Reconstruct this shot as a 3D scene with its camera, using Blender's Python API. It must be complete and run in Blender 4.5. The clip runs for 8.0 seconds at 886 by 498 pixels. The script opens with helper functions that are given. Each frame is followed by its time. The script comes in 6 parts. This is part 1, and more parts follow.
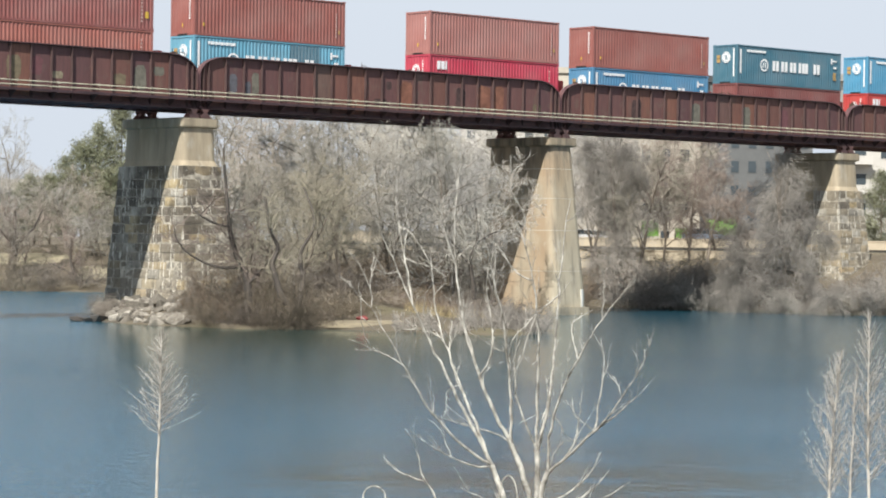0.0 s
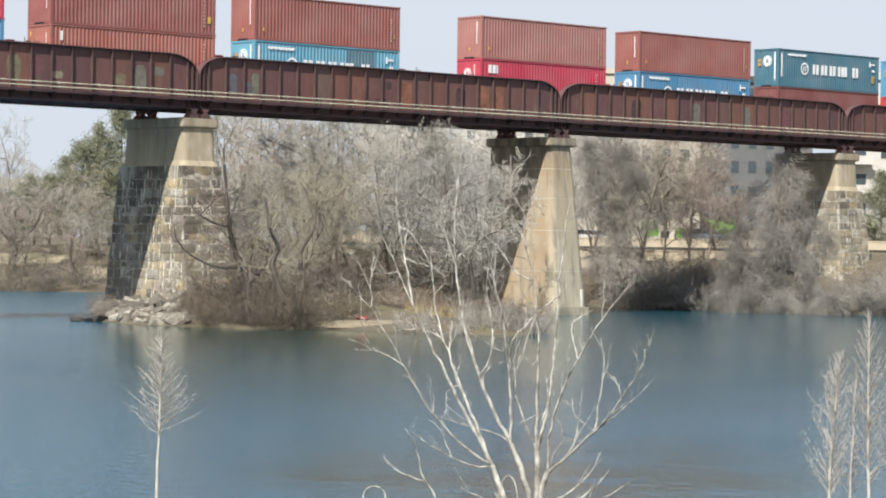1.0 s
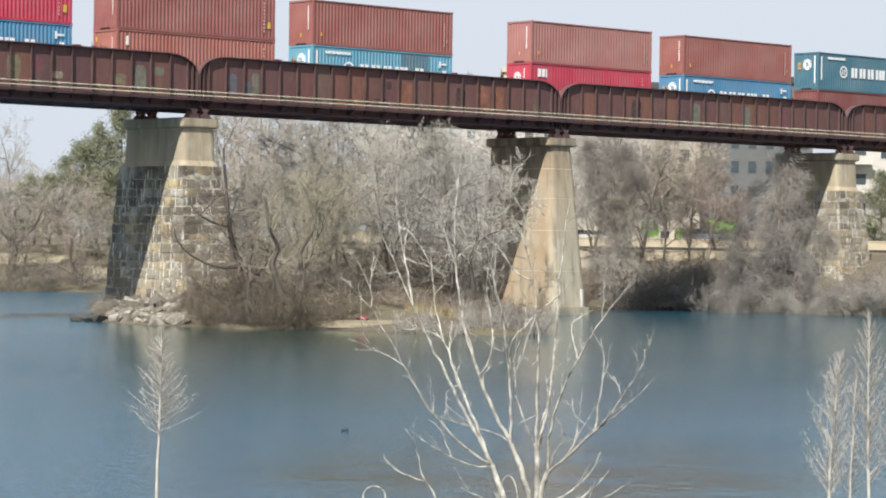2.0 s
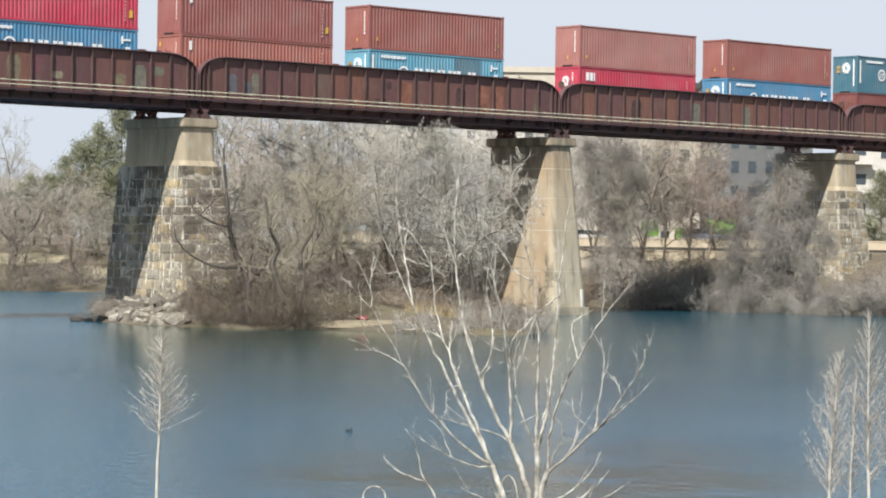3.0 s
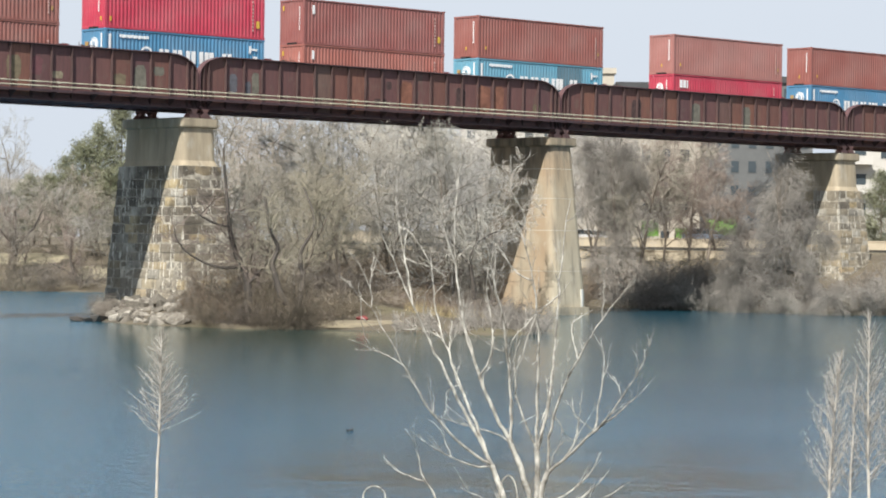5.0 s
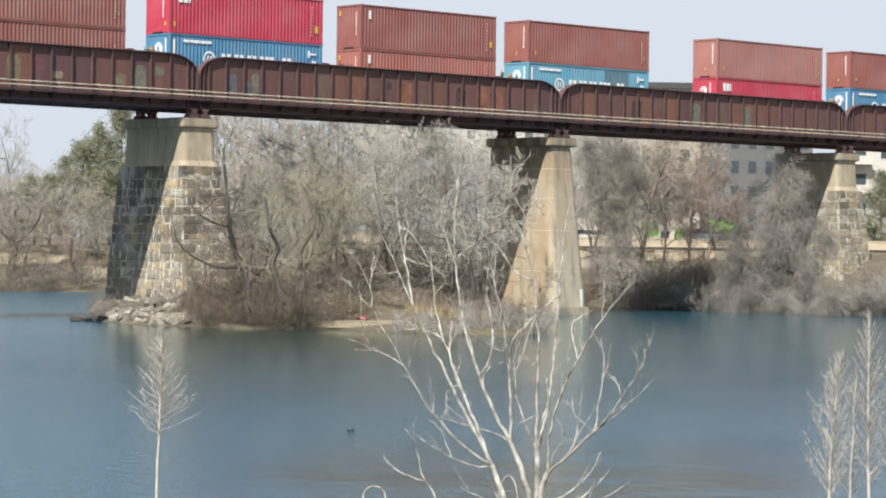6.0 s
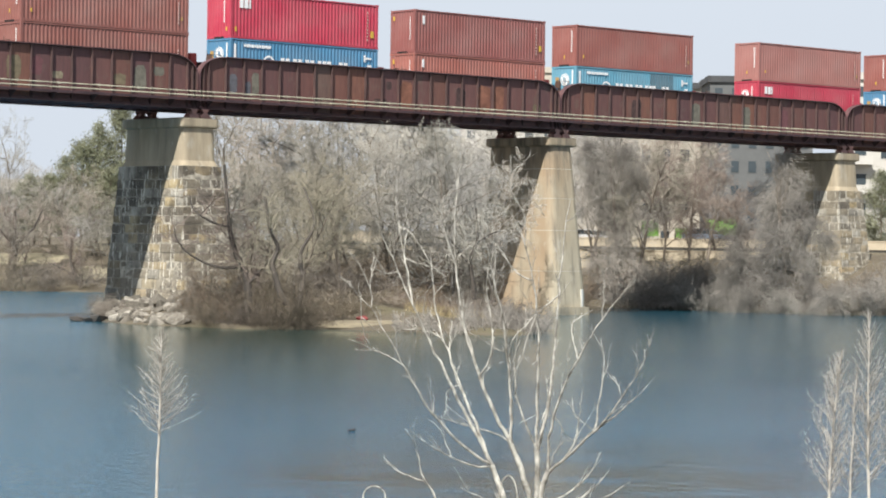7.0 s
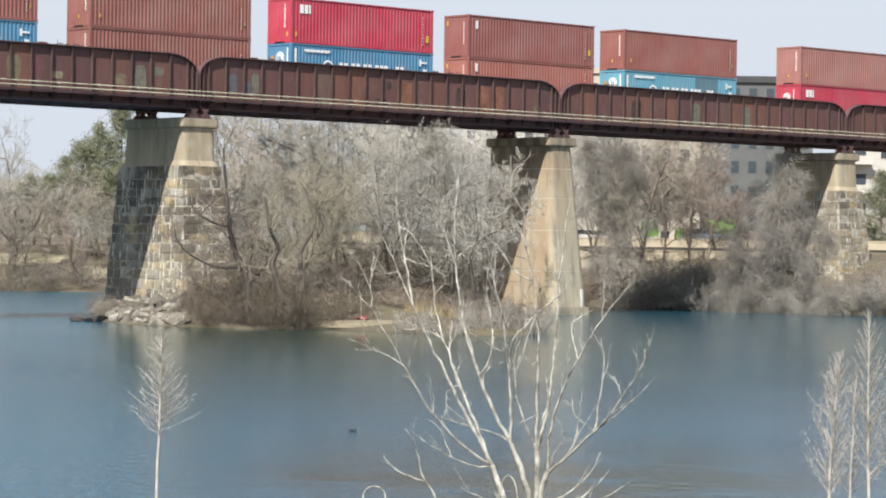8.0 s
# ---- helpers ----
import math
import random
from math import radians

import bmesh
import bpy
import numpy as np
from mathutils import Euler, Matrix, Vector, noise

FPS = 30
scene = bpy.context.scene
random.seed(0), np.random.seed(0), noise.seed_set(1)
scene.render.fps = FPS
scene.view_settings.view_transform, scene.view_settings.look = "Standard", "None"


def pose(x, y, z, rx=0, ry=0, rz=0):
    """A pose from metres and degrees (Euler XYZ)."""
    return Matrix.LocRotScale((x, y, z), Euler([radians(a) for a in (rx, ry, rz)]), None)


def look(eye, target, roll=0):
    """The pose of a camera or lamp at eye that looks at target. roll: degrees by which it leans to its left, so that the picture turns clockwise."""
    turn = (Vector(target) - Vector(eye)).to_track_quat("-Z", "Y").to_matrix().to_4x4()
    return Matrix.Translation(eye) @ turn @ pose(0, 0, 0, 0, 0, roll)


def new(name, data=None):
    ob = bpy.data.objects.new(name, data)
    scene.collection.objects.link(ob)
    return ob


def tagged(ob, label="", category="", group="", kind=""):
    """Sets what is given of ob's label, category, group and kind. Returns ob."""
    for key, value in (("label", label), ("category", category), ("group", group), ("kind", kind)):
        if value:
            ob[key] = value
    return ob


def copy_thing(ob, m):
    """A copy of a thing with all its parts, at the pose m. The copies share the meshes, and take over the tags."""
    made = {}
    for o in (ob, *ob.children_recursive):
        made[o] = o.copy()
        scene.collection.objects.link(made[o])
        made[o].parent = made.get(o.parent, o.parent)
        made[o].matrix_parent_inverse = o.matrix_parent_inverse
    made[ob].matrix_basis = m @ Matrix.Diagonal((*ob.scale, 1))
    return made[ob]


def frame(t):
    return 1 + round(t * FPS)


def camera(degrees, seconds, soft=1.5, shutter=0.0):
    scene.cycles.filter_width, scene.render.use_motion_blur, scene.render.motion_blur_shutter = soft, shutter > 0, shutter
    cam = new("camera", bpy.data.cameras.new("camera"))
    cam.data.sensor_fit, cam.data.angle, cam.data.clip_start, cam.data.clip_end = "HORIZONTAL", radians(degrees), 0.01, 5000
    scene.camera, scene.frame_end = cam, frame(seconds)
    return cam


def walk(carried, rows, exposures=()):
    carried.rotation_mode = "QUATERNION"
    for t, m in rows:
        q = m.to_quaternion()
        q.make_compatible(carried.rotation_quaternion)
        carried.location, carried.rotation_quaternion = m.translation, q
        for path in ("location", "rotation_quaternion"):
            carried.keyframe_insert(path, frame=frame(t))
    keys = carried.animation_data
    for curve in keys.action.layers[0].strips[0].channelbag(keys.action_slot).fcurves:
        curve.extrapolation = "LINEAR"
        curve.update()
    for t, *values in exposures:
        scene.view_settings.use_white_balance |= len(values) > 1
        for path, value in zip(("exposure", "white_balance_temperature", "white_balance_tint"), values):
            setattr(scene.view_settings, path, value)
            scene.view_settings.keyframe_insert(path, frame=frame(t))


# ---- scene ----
cam = camera(19.17, 8.0, soft=1.95)
EYE = (-97.57, -128.17, 4.65)
CAMERA_POSE = look(EYE, (-29.778, -54.656, 4.5196), 0.8)
walk(cam, [(0, CAMERA_POSE), (8.0, CAMERA_POSE)])

# ---- world, sun, exposure ----
SUN_TO = Vector((-2.4, -1.14, 3.15)).normalized()
world = bpy.data.worlds.new("sky")
scene.world = world
world.use_nodes = True
wn = world.node_tree
sky = wn.nodes.new("ShaderNodeTexSky")
sky.sky_type = "NISHITA"
sky.sun_disc = False
sky.sun_elevation = math.asin(SUN_TO.z)
sky.sun_rotation = math.atan2(SUN_TO.x, SUN_TO.y)
sky.air_density = 1.0
sky.altitude = 100
sky.dust_density = 0.0
sky.ozone_density = 2.5
wn.nodes["Background"].inputs["Strength"].default_value = 0.073
haze = wn.nodes.new("ShaderNodeVectorMath")
haze.operation = "MULTIPLY"
haze.inputs[1].default_value = (0.60, 0.55, 0.50)
# a thin even veil of high cloud
veil = wn.nodes.new("ShaderNodeVectorMath")
veil.operation = "ADD"
veil.inputs[1].default_value = (2.75, 2.74, 2.85)
wn.links.new(sky.outputs[0], haze.inputs[0])
wn.links.new(haze.outputs[0], veil.inputs[0])
# pale haze low over the horizon, a little bluer at its foot
up = wn.nodes.new("ShaderNodeSeparateXYZ")
wn.links.new(wn.nodes.new("ShaderNodeTexCoord").outputs["Generated"], up.inputs[0])
low = wn.nodes.new("ShaderNodeValToRGB")
low.color_ramp.interpolation = "EASE"
for at, colour in ((0.0, (0.62, 0.67, 0.755)), (0.046, (0.70, 0.75, 0.835)), (0.068, (0.915, 0.945, 0.98)), (0.3, (0.68, 0.745, 0.84))):
    stop = low.color_ramp.elements[0] if at == 0.0 else low.color_ramp.elements[1] if at == 0.3 else low.color_ramp.elements.new(at)
    stop.position = at
    stop.color = (*colour, 1)
wn.links.new(up.outputs["Z"], low.inputs["Fac"])
bright = wn.nodes.new("ShaderNodeVectorMath")
bright.operation = "SCALE"
bright.inputs["Scale"].default_value = 10.0
wn.links.new(low.outputs["Color"], bright.inputs[0])
clear = wn.nodes.new("ShaderNodeMapRange")
clear.inputs["From Min"].default_value = 0.12
clear.inputs["From Max"].default_value = 0.5
wn.links.new(up.outputs["Z"], clear.inputs["Value"])
whole = wn.nodes.new("ShaderNodeMix")
whole.data_type = "VECTOR"
wn.links.new(clear.outputs[0], whole.inputs["Factor"])
wn.links.new(bright.outputs[0], whole.inputs[4])
wn.links.new(veil.outputs[0], whole.inputs[5])
wn.links.new(whole.outputs[1], wn.nodes["Background"].inputs["Color"])
sun = new("sun", bpy.data.lights.new("sun", "SUN"))
sun.data.energy = 4.9
sun.data.angle = radians(0.6)
sun.data.color = (1.0, 0.955, 0.90)
sun.matrix_world = look(SUN_TO * 300, (0, 0, 0))
scene.view_settings.exposure = 0.61
scene.view_settings.use_white_balance = True
scene.view_settings.white_balance_temperature = 6500
scene.view_settings.white_balance_tint = 8

# ---- helpers of the scene ----


def mesh_of(name, bm, mat):
    me = bpy.data.meshes.new(name)
    bm.to_mesh(me)
    bm.free()
    me.materials.append(mat)
    return me


def part(name, bm, mat, parent, label=""):
    """Links a bmesh (or a finished mesh) as one mesh object under a thing or a part."""
    me = mesh_of(name, bm, mat) if isinstance(bm, bmesh.types.BMesh) else bm
    ob = new(name, me)
    ob.parent = parent
    if label:
        ob["label"] = label
    return ob


def thing(name, label, category, group="", at=(0, 0, 0), kind=""):
    ob = new(name)
    ob.empty_display_size = 0.3
    ob.location = at
    return tagged(ob, label, category, group, kind)


def solid(name, bm, mat, label, category="", group="", kind="", at=(0, 0, 0)):
    ob = new(name, mesh_of(name, bm, mat) if isinstance(bm, bmesh.types.BMesh) else bm)
    ob.location = at
    return tagged(ob, label, category, group, kind)


def box(bm, x0, x1, y0, y1, z0, z1, bevel=0.0):
    v = [bm.verts.new((x, y, z)) for x in (x0, x1) for y in (y0, y1) for z in (z0, z1)]
    f = [bm.faces.new([v[i] for i in q]) for q in
         ((0, 1, 3, 2), (4, 6, 7, 5), (0, 4, 5, 1), (2, 3, 7, 6), (0, 2, 6, 4), (1, 5, 7, 3))]
    if bevel:
        es = list({e for q in f for e in q.edges})
        bmesh.ops.bevel(bm, geom=es, offset=bevel, segments=1, affect="EDGES", profile=0.5)
    return bm


def boxes(*rows):
    bm = bmesh.new()
    for r in rows:
        box(bm, *r)
    return bm


def tube(bm, p, q, r0, r1=None, n=8, caps=True):
    p, q = Vector(p), Vector(q)
    r1 = r0 if r1 is None else r1
    d = (q - p).normalized()
    a = d.orthogonal().normalized()
    b = d.cross(a)
    rings = []
    for c, r in ((p, r0), (q, r1)):
        rings.append([bm.verts.new(c + r * (math.cos(6.28318 * i / n) * a + math.sin(6.28318 * i / n) * b)) for i in range(n)])
    for i in range(n):
        bm.faces.new((rings[0][i], rings[0][(i + 1) % n], rings[1][(i + 1) % n], rings[1][i]))
    if caps:
        bm.faces.new(rings[0][::-1])
        bm.faces.new(rings[1])
    return bm


def prism(bm, outline, axis, lo, hi):
    """Extrudes a closed outline of (u, v) along axis ('x', 'y' or 'z') from lo to hi."""
    def at(u, v, w):
        return {"x": (w, u, v), "y": (u, w, v), "z": (u, v, w)}[axis]
    a = [bm.verts.new(at(u, v, lo)) for u, v in outline]
    b = [bm.verts.new(at(u, v, hi)) for u, v in outline]
    n = len(a)
    for i in range(n):
        bm.faces.new((a[i], a[(i + 1) % n], b[(i + 1) % n], b[i]))
    bm.faces.new(a[::-1])
    bm.faces.new(b)
    bmesh.ops.recalc_face_normals(bm, faces=bm.faces[:])
    return bm


# ---- materials ----


class Nodes:
    """A material's node tree with short ways to add to it."""

    def __init__(self, name, rough=0.8, metal=0.0):
        self.mat = bpy.data.materials.new(name)
        self.mat.use_nodes = True
        self.t = self.mat.node_tree
        self.bsdf = self.t.nodes["Principled BSDF"]
        self.bsdf.inputs["Roughness"].default_value = rough
        self.bsdf.inputs["Metallic"].default_value = metal
        self.co = self.t.nodes.new("ShaderNodeTexCoord").outputs["Object"]

    def link(self, a, b):
        self.t.links.new(a, b)

    def mapped(self, scale, world_space=False):
        m = self.t.nodes.new("ShaderNodeMapping")
        m.inputs["Scale"].default_value = scale
        src = self.t.nodes.new("ShaderNodeNewGeometry").outputs["Position"] if world_space else self.co
        self.link(src, m.inputs["Vector"])
        return m.outputs[0]

    def noise(self, scale, stretch=(1, 1, 1), detail=4.0, rough=0.6, world_space=False):
        n = self.t.nodes.new("ShaderNodeTexNoise")
        n.inputs["Scale"].default_value = scale
        n.inputs["Detail"].default_value = detail
        n.inputs["Roughness"].default_value = rough
        self.link(self.mapped(stretch, world_space), n.inputs["Vector"])
        return n.outputs["Fac"]

    def random(self):
        return self.t.nodes.new("ShaderNodeObjectInfo").outputs["Random"]

    def ramp(self, fac, *stops):
        r = self.t.nodes.new("ShaderNodeValToRGB")
        el = r.color_ramp.elements
        while len(el) < len(stops):
            el.new(0.5)
        for e, (p, c) in zip(el, stops):
            e.position = p
            e.color = (*c, 1) if len(c) == 3 else c
        self.link(fac, r.inputs["Fac"])
        return r.outputs["Color"]

    def grey(self, fac, lo, hi, a=0.0, b=1.0):
        m = self.t.nodes.new("ShaderNodeMapRange")
        for k, v in zip(("From Min", "From Max", "To Min", "To Max"), (lo, hi, a, b)):
            m.inputs[k].default_value = v
        self.link(fac, m.inputs["Value"])
        return m.outputs[0]

    def mix(self, fac, a, b, mode="MIX"):
        m = self.t.nodes.new("ShaderNodeMix")
        m.data_type = "RGBA"
        m.blend_type = mode
        rgba = [s for s in m.inputs if s.type == "RGBA"]
        for sock, val in ((m.inputs["Factor"], fac), (rgba[0], a), (rgba[1], b)):
            if isinstance(val, (tuple, list)):
                sock.default_value = (*val, 1)
            elif isinstance(val, (int, float)):
                sock.default_value = val
            else:
                self.link(val, sock)
        return [o for o in m.outputs if o.type == "RGBA"][0]

    def times(self, a, b):
        m = self.t.nodes.new("ShaderNodeMath")
        m.operation = "MULTIPLY"
        for s, v in zip(m.inputs, (a, b)):
            if isinstance(v, (int, float)):
                s.default_value = v
            else:
                self.link(v, s)
        return m.outputs[0]

    def colour(self, c):
        if isinstance(c, (tuple, list)):
            self.bsdf.inputs["Base Color"].default_value = (*c, 1)
        else:
            self.link(c, self.bsdf.inputs["Base Color"])
        return self

    def bump(self, fac, strength, distance):
        b = self.t.nodes.new("ShaderNodeBump")
        b.inputs["Strength"].default_value = strength
        b.inputs["Distance"].default_value = distance
        self.link(fac, b.inputs["Height"])
        self.link(b.outputs[0], self.bsdf.inputs["Normal"])
        return self


def simple(name, c, rough=0.8, metal=0.0, vary=0.25, scale=3.0, bump=0.0):
    m = Nodes(name, rough, metal)
    n = m.noise(scale)
    lo = tuple(max(0, x * (1 - vary)) for x in c)
    hi = tuple(min(1, x * (1 + vary)) for x in c)
    m.colour(m.ramp(n, (0.3, lo), (0.7, hi)))
    if bump:
        m.bump(m.noise(scale * 6), bump, 0.02)
    return m.mat


def rust_panel():
    m = Nodes("rusted_plate", 0.75)
    base = m.ramp(m.random(), (0.0, (0.135, 0.063, 0.060)), (0.35, (0.165, 0.076, 0.068)), (0.6, (0.12, 0.058, 0.060)),
                  (0.78, (0.19, 0.085, 0.062)), (0.88, (0.225, 0.098, 0.066)), (0.95, (0.145, 0.064, 0.060)), (1.0, (0.17, 0.125, 0.095)))
    streak = m.grey(m.noise(2.2, (2.4, 2.4, 0.35)), 0.35, 0.72)
    c = m.mix(m.times(streak, 0.5), base, (0.07, 0.038, 0.037))
    patch = m.grey(m.noise(0.9, (1, 1, 0.8), 4.0, 0.6, True), 0.56, 0.66)
    c = m.mix(m.times(patch, 0.3), c, (0.165, 0.14, 0.105))
    orange = m.grey(m.noise(1.6, (1, 1, 1), 5.0, 0.7, True), 0.6, 0.75)
    c = m.mix(m.times(orange, 0.45), c, (0.18, 0.07, 0.04))
    m.colour(c)
    m.bump(m.noise(14.0), 0.3, 0.01)
    return m.mat


def rust_dark(name, c):
    m = Nodes(name, 0.7)
    n = m.noise(1.3, (1, 1, 0.5))
    col = m.ramp(n, (0.3, tuple(x * 0.7 for x in c)), (0.55, c), (0.75, (c[0] * 1.5, c[1] * 1.25, c[2] * 1.1)))
    m.colour(col)
    m.bump(m.noise(12.0), 0.25, 0.01)
    return m.mat


def stone_mat():
    m = Nodes("limestone", 0.9)
    base = m.ramp(m.random(), (0.0, (0.17, 0.15, 0.12)), (0.25, (0.31, 0.27, 0.20)), (0.45, (0.28, 0.262, 0.222)), (0.60, (0.42, 0.335, 0.205)),
                  (0.72, (0.28, 0.26, 0.22)), (0.84, (0.43, 0.335, 0.18)), (0.93, (0.35, 0.325, 0.27)), (1.0, (0.50, 0.465, 0.39)))
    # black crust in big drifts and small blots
    crust_shade = m.grey(m.noise(0.42, (1, 1, 0.8), 3.0, 0.55, True), 0.40, 0.58)
    # strongest on the first pier and near its top, partly painting in its shade
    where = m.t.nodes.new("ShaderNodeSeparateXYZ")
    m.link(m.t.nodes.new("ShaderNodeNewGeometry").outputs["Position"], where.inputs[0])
    crust_shade = m.times(crust_shade, m.times(m.grey(where.outputs["X"], 20.0, 55.0, 1.0, 0.3), m.grey(where.outputs["Z"], 1.5, 8.0, 0.35, 1.0)))
    c = m.mix(m.times(crust_shade, 0.85), base, (0.07, 0.058, 0.045))
    blot = m.grey(m.noise(1.9, (1, 1, 0.8), 5.0, 0.7, True), 0.50, 0.62)
    c = m.mix(m.times(blot, 0.45), c, (0.065, 0.056, 0.045))
    # lime washed down out of the joints
    wash = m.grey(m.noise(2.0, (2.4, 2.4, 0.28), 5.0, 0.65, True), 0.565, 0.625)
    c = m.mix(m.times(wash, 0.92), c, (0.66, 0.63, 0.54))
    spot = m.grey(m.noise(3.6, (1, 1, 1), 4.0, 0.7, True), 0.64, 0.69)
    c = m.mix(m.times(spot, 0.75), c, (0.64, 0.61, 0.53))
    m.colour(c)
    m.bump(m.noise(6.0, (1, 1, 1), 6.0, 0.7, True), 0.7, 0.04)
    return m.mat


def concrete(name, c, stain=0.5, warm=(0.36, 0.25, 0.13), rust=0.0, stain_shade=0.0):
    """Weathered concrete; rust: ochre run-off on the long upstream side; the last value: dark drips high up, part
    stain, part painted shade.
    """
    m = Nodes(name, 0.88)
    n = m.grey(m.noise(0.8, (1, 1, 0.35), 4.0, 0.6, True), 0.3, 0.72)
    col = m.mix(n, tuple(x * 0.76 for x in c), tuple(x * 1.12 for x in c))
    ochre = m.grey(m.noise(0.33, (1, 1, 0.5), 3.0, 0.5, True), 0.52, 0.70)
    col = m.mix(m.times(ochre, 0.6), col, warm)
    xyz = m.t.nodes.new("ShaderNodeSeparateXYZ")
    m.link(m.co, xyz.inputs[0])
    if rust:
        side = m.grey(xyz.outputs["Y"], -1.3, -0.2)
        blotch = m.grey(m.noise(0.55, (1, 1, 0.6), 4.0, 0.6, True), 0.38, 0.58, 0.35, 1.0)
        col = m.mix(m.times(m.times(side, blotch), rust), col, (0.35, 0.225, 0.125))
    lime = m.grey(m.noise(1.1, (1, 1, 0.5), 5.0, 0.65, True), 0.58, 0.68)
    col = m.mix(m.times(lime, 0.35), col, (0.60, 0.56, 0.47))
    run = m.grey(m.noise(1.5, (1.8, 1.8, 0.14), 4.0, 0.65, True), 0.52, 0.70)
    col = m.mix(m.times(run, stain), col, (0.15, 0.135, 0.11))
    # drips darken the top, also painting in the shade beneath the deck
    if stain_shade:
        high = m.grey(xyz.outputs["Z"], 8.2, 11.6)
        drip = m.grey(m.noise(1.1, (1.6, 1.6, 0.22), 4.0, 0.6, True), 0.40, 0.60)
        col = m.mix(m.times(m.times(high, drip), stain_shade), col, (0.07, 0.062, 0.052))
    m.colour(col)
    m.bump(m.noise(9.0, (1, 1, 1), 5.0, 0.6, True), 0.35, 0.02)
    return m.mat


def paint(name, c, wear=0.25, rough=0.5):
    m = Nodes(name, rough)
    n = m.noise(0.7, (0.6, 1, 0.9), 4.0, 0.6)
    col = m.ramp(n, (0.3, tuple(x * 0.85 for x in c)), (0.7, tuple(min(1, x * 1.12) for x in c)))
    w = m.grey(m.noise(2.0, (2.5, 2.5, 0.3), 5.0, 0.7), 0.60, 0.76)
    col = m.mix(m.times(w, wear), col, (0.20, 0.13, 0.10))
    dust = m.grey(m.noise(0.35), 0.4, 0.7)
    col = m.mix(m.times(dust, 0.18), col, (0.38, 0.33, 0.30))
    m.colour(col)
    m.bump(m.noise(20.0), 0.08, 0.004)
    return m.mat


def bark(name, dark, light, scale=2.0, tint=0.0):
    """Bark or twigs; tint: how far single plants turn olive or russet."""
    m = Nodes(name, 0.9)
    n = m.noise(scale, (1, 1, 0.6))
    col = m.ramp(n, (0.3, dark), (0.7, light))
    r = m.grey(m.random(), 0, 1, 0.72, 1.22)
    col = m.mix(1.0, col, r, "MULTIPLY")
    if tint:
        turn = m.t.nodes.new("ShaderNodeMath")
        turn.operation = "FRACT"
        m.link(m.times(m.random(), 7.3), turn.inputs[0])
        hue = m.ramp(turn.outputs[0], (0.0, (1.0, 1.0, 1.0)), (0.4, (1.0, 0.98, 0.92)), (0.6, (1.02, 0.95, 0.70)), (0.8, (0.95, 0.93, 0.74)), (1.0, (1.12, 0.90, 0.70)))
        col = m.mix(tint, col, m.mix(1.0, col, hue, "MULTIPLY"))
    m.colour(col)
    return m.mat


def leaf(name, dark, light):
    m = Nodes(name, 0.7)
    isl = m.t.nodes.new("ShaderNodeNewGeometry").outputs["Random Per Island"]
    m.colour(m.ramp(isl, (0.0, dark), (1.0, light)))
    return m.mat


def ground_mat():
    m = Nodes("bank_soil", 0.95)
    a = m.noise(0.12, (1, 1, 1), 5.0, 0.65, True)
    col = m.ramp(a, (0.32, (0.085, 0.070, 0.05)), (0.5, (0.135, 0.113, 0.078)), (0.64, (0.14, 0.125, 0.07)), (0.78, (0.18, 0.152, 0.102)))
    g = m.grey(m.noise(1.4, (1, 1, 1), 6.0, 0.75, True), 0.45, 0.7)
    col = m.mix(m.times(g, 0.55), col, (0.10, 0.078, 0.055))
    m.colour(col)
    m.bump(m.noise(3.0, (1, 1, 1), 6.0, 0.7, True), 0.8, 0.15)
    return m.mat


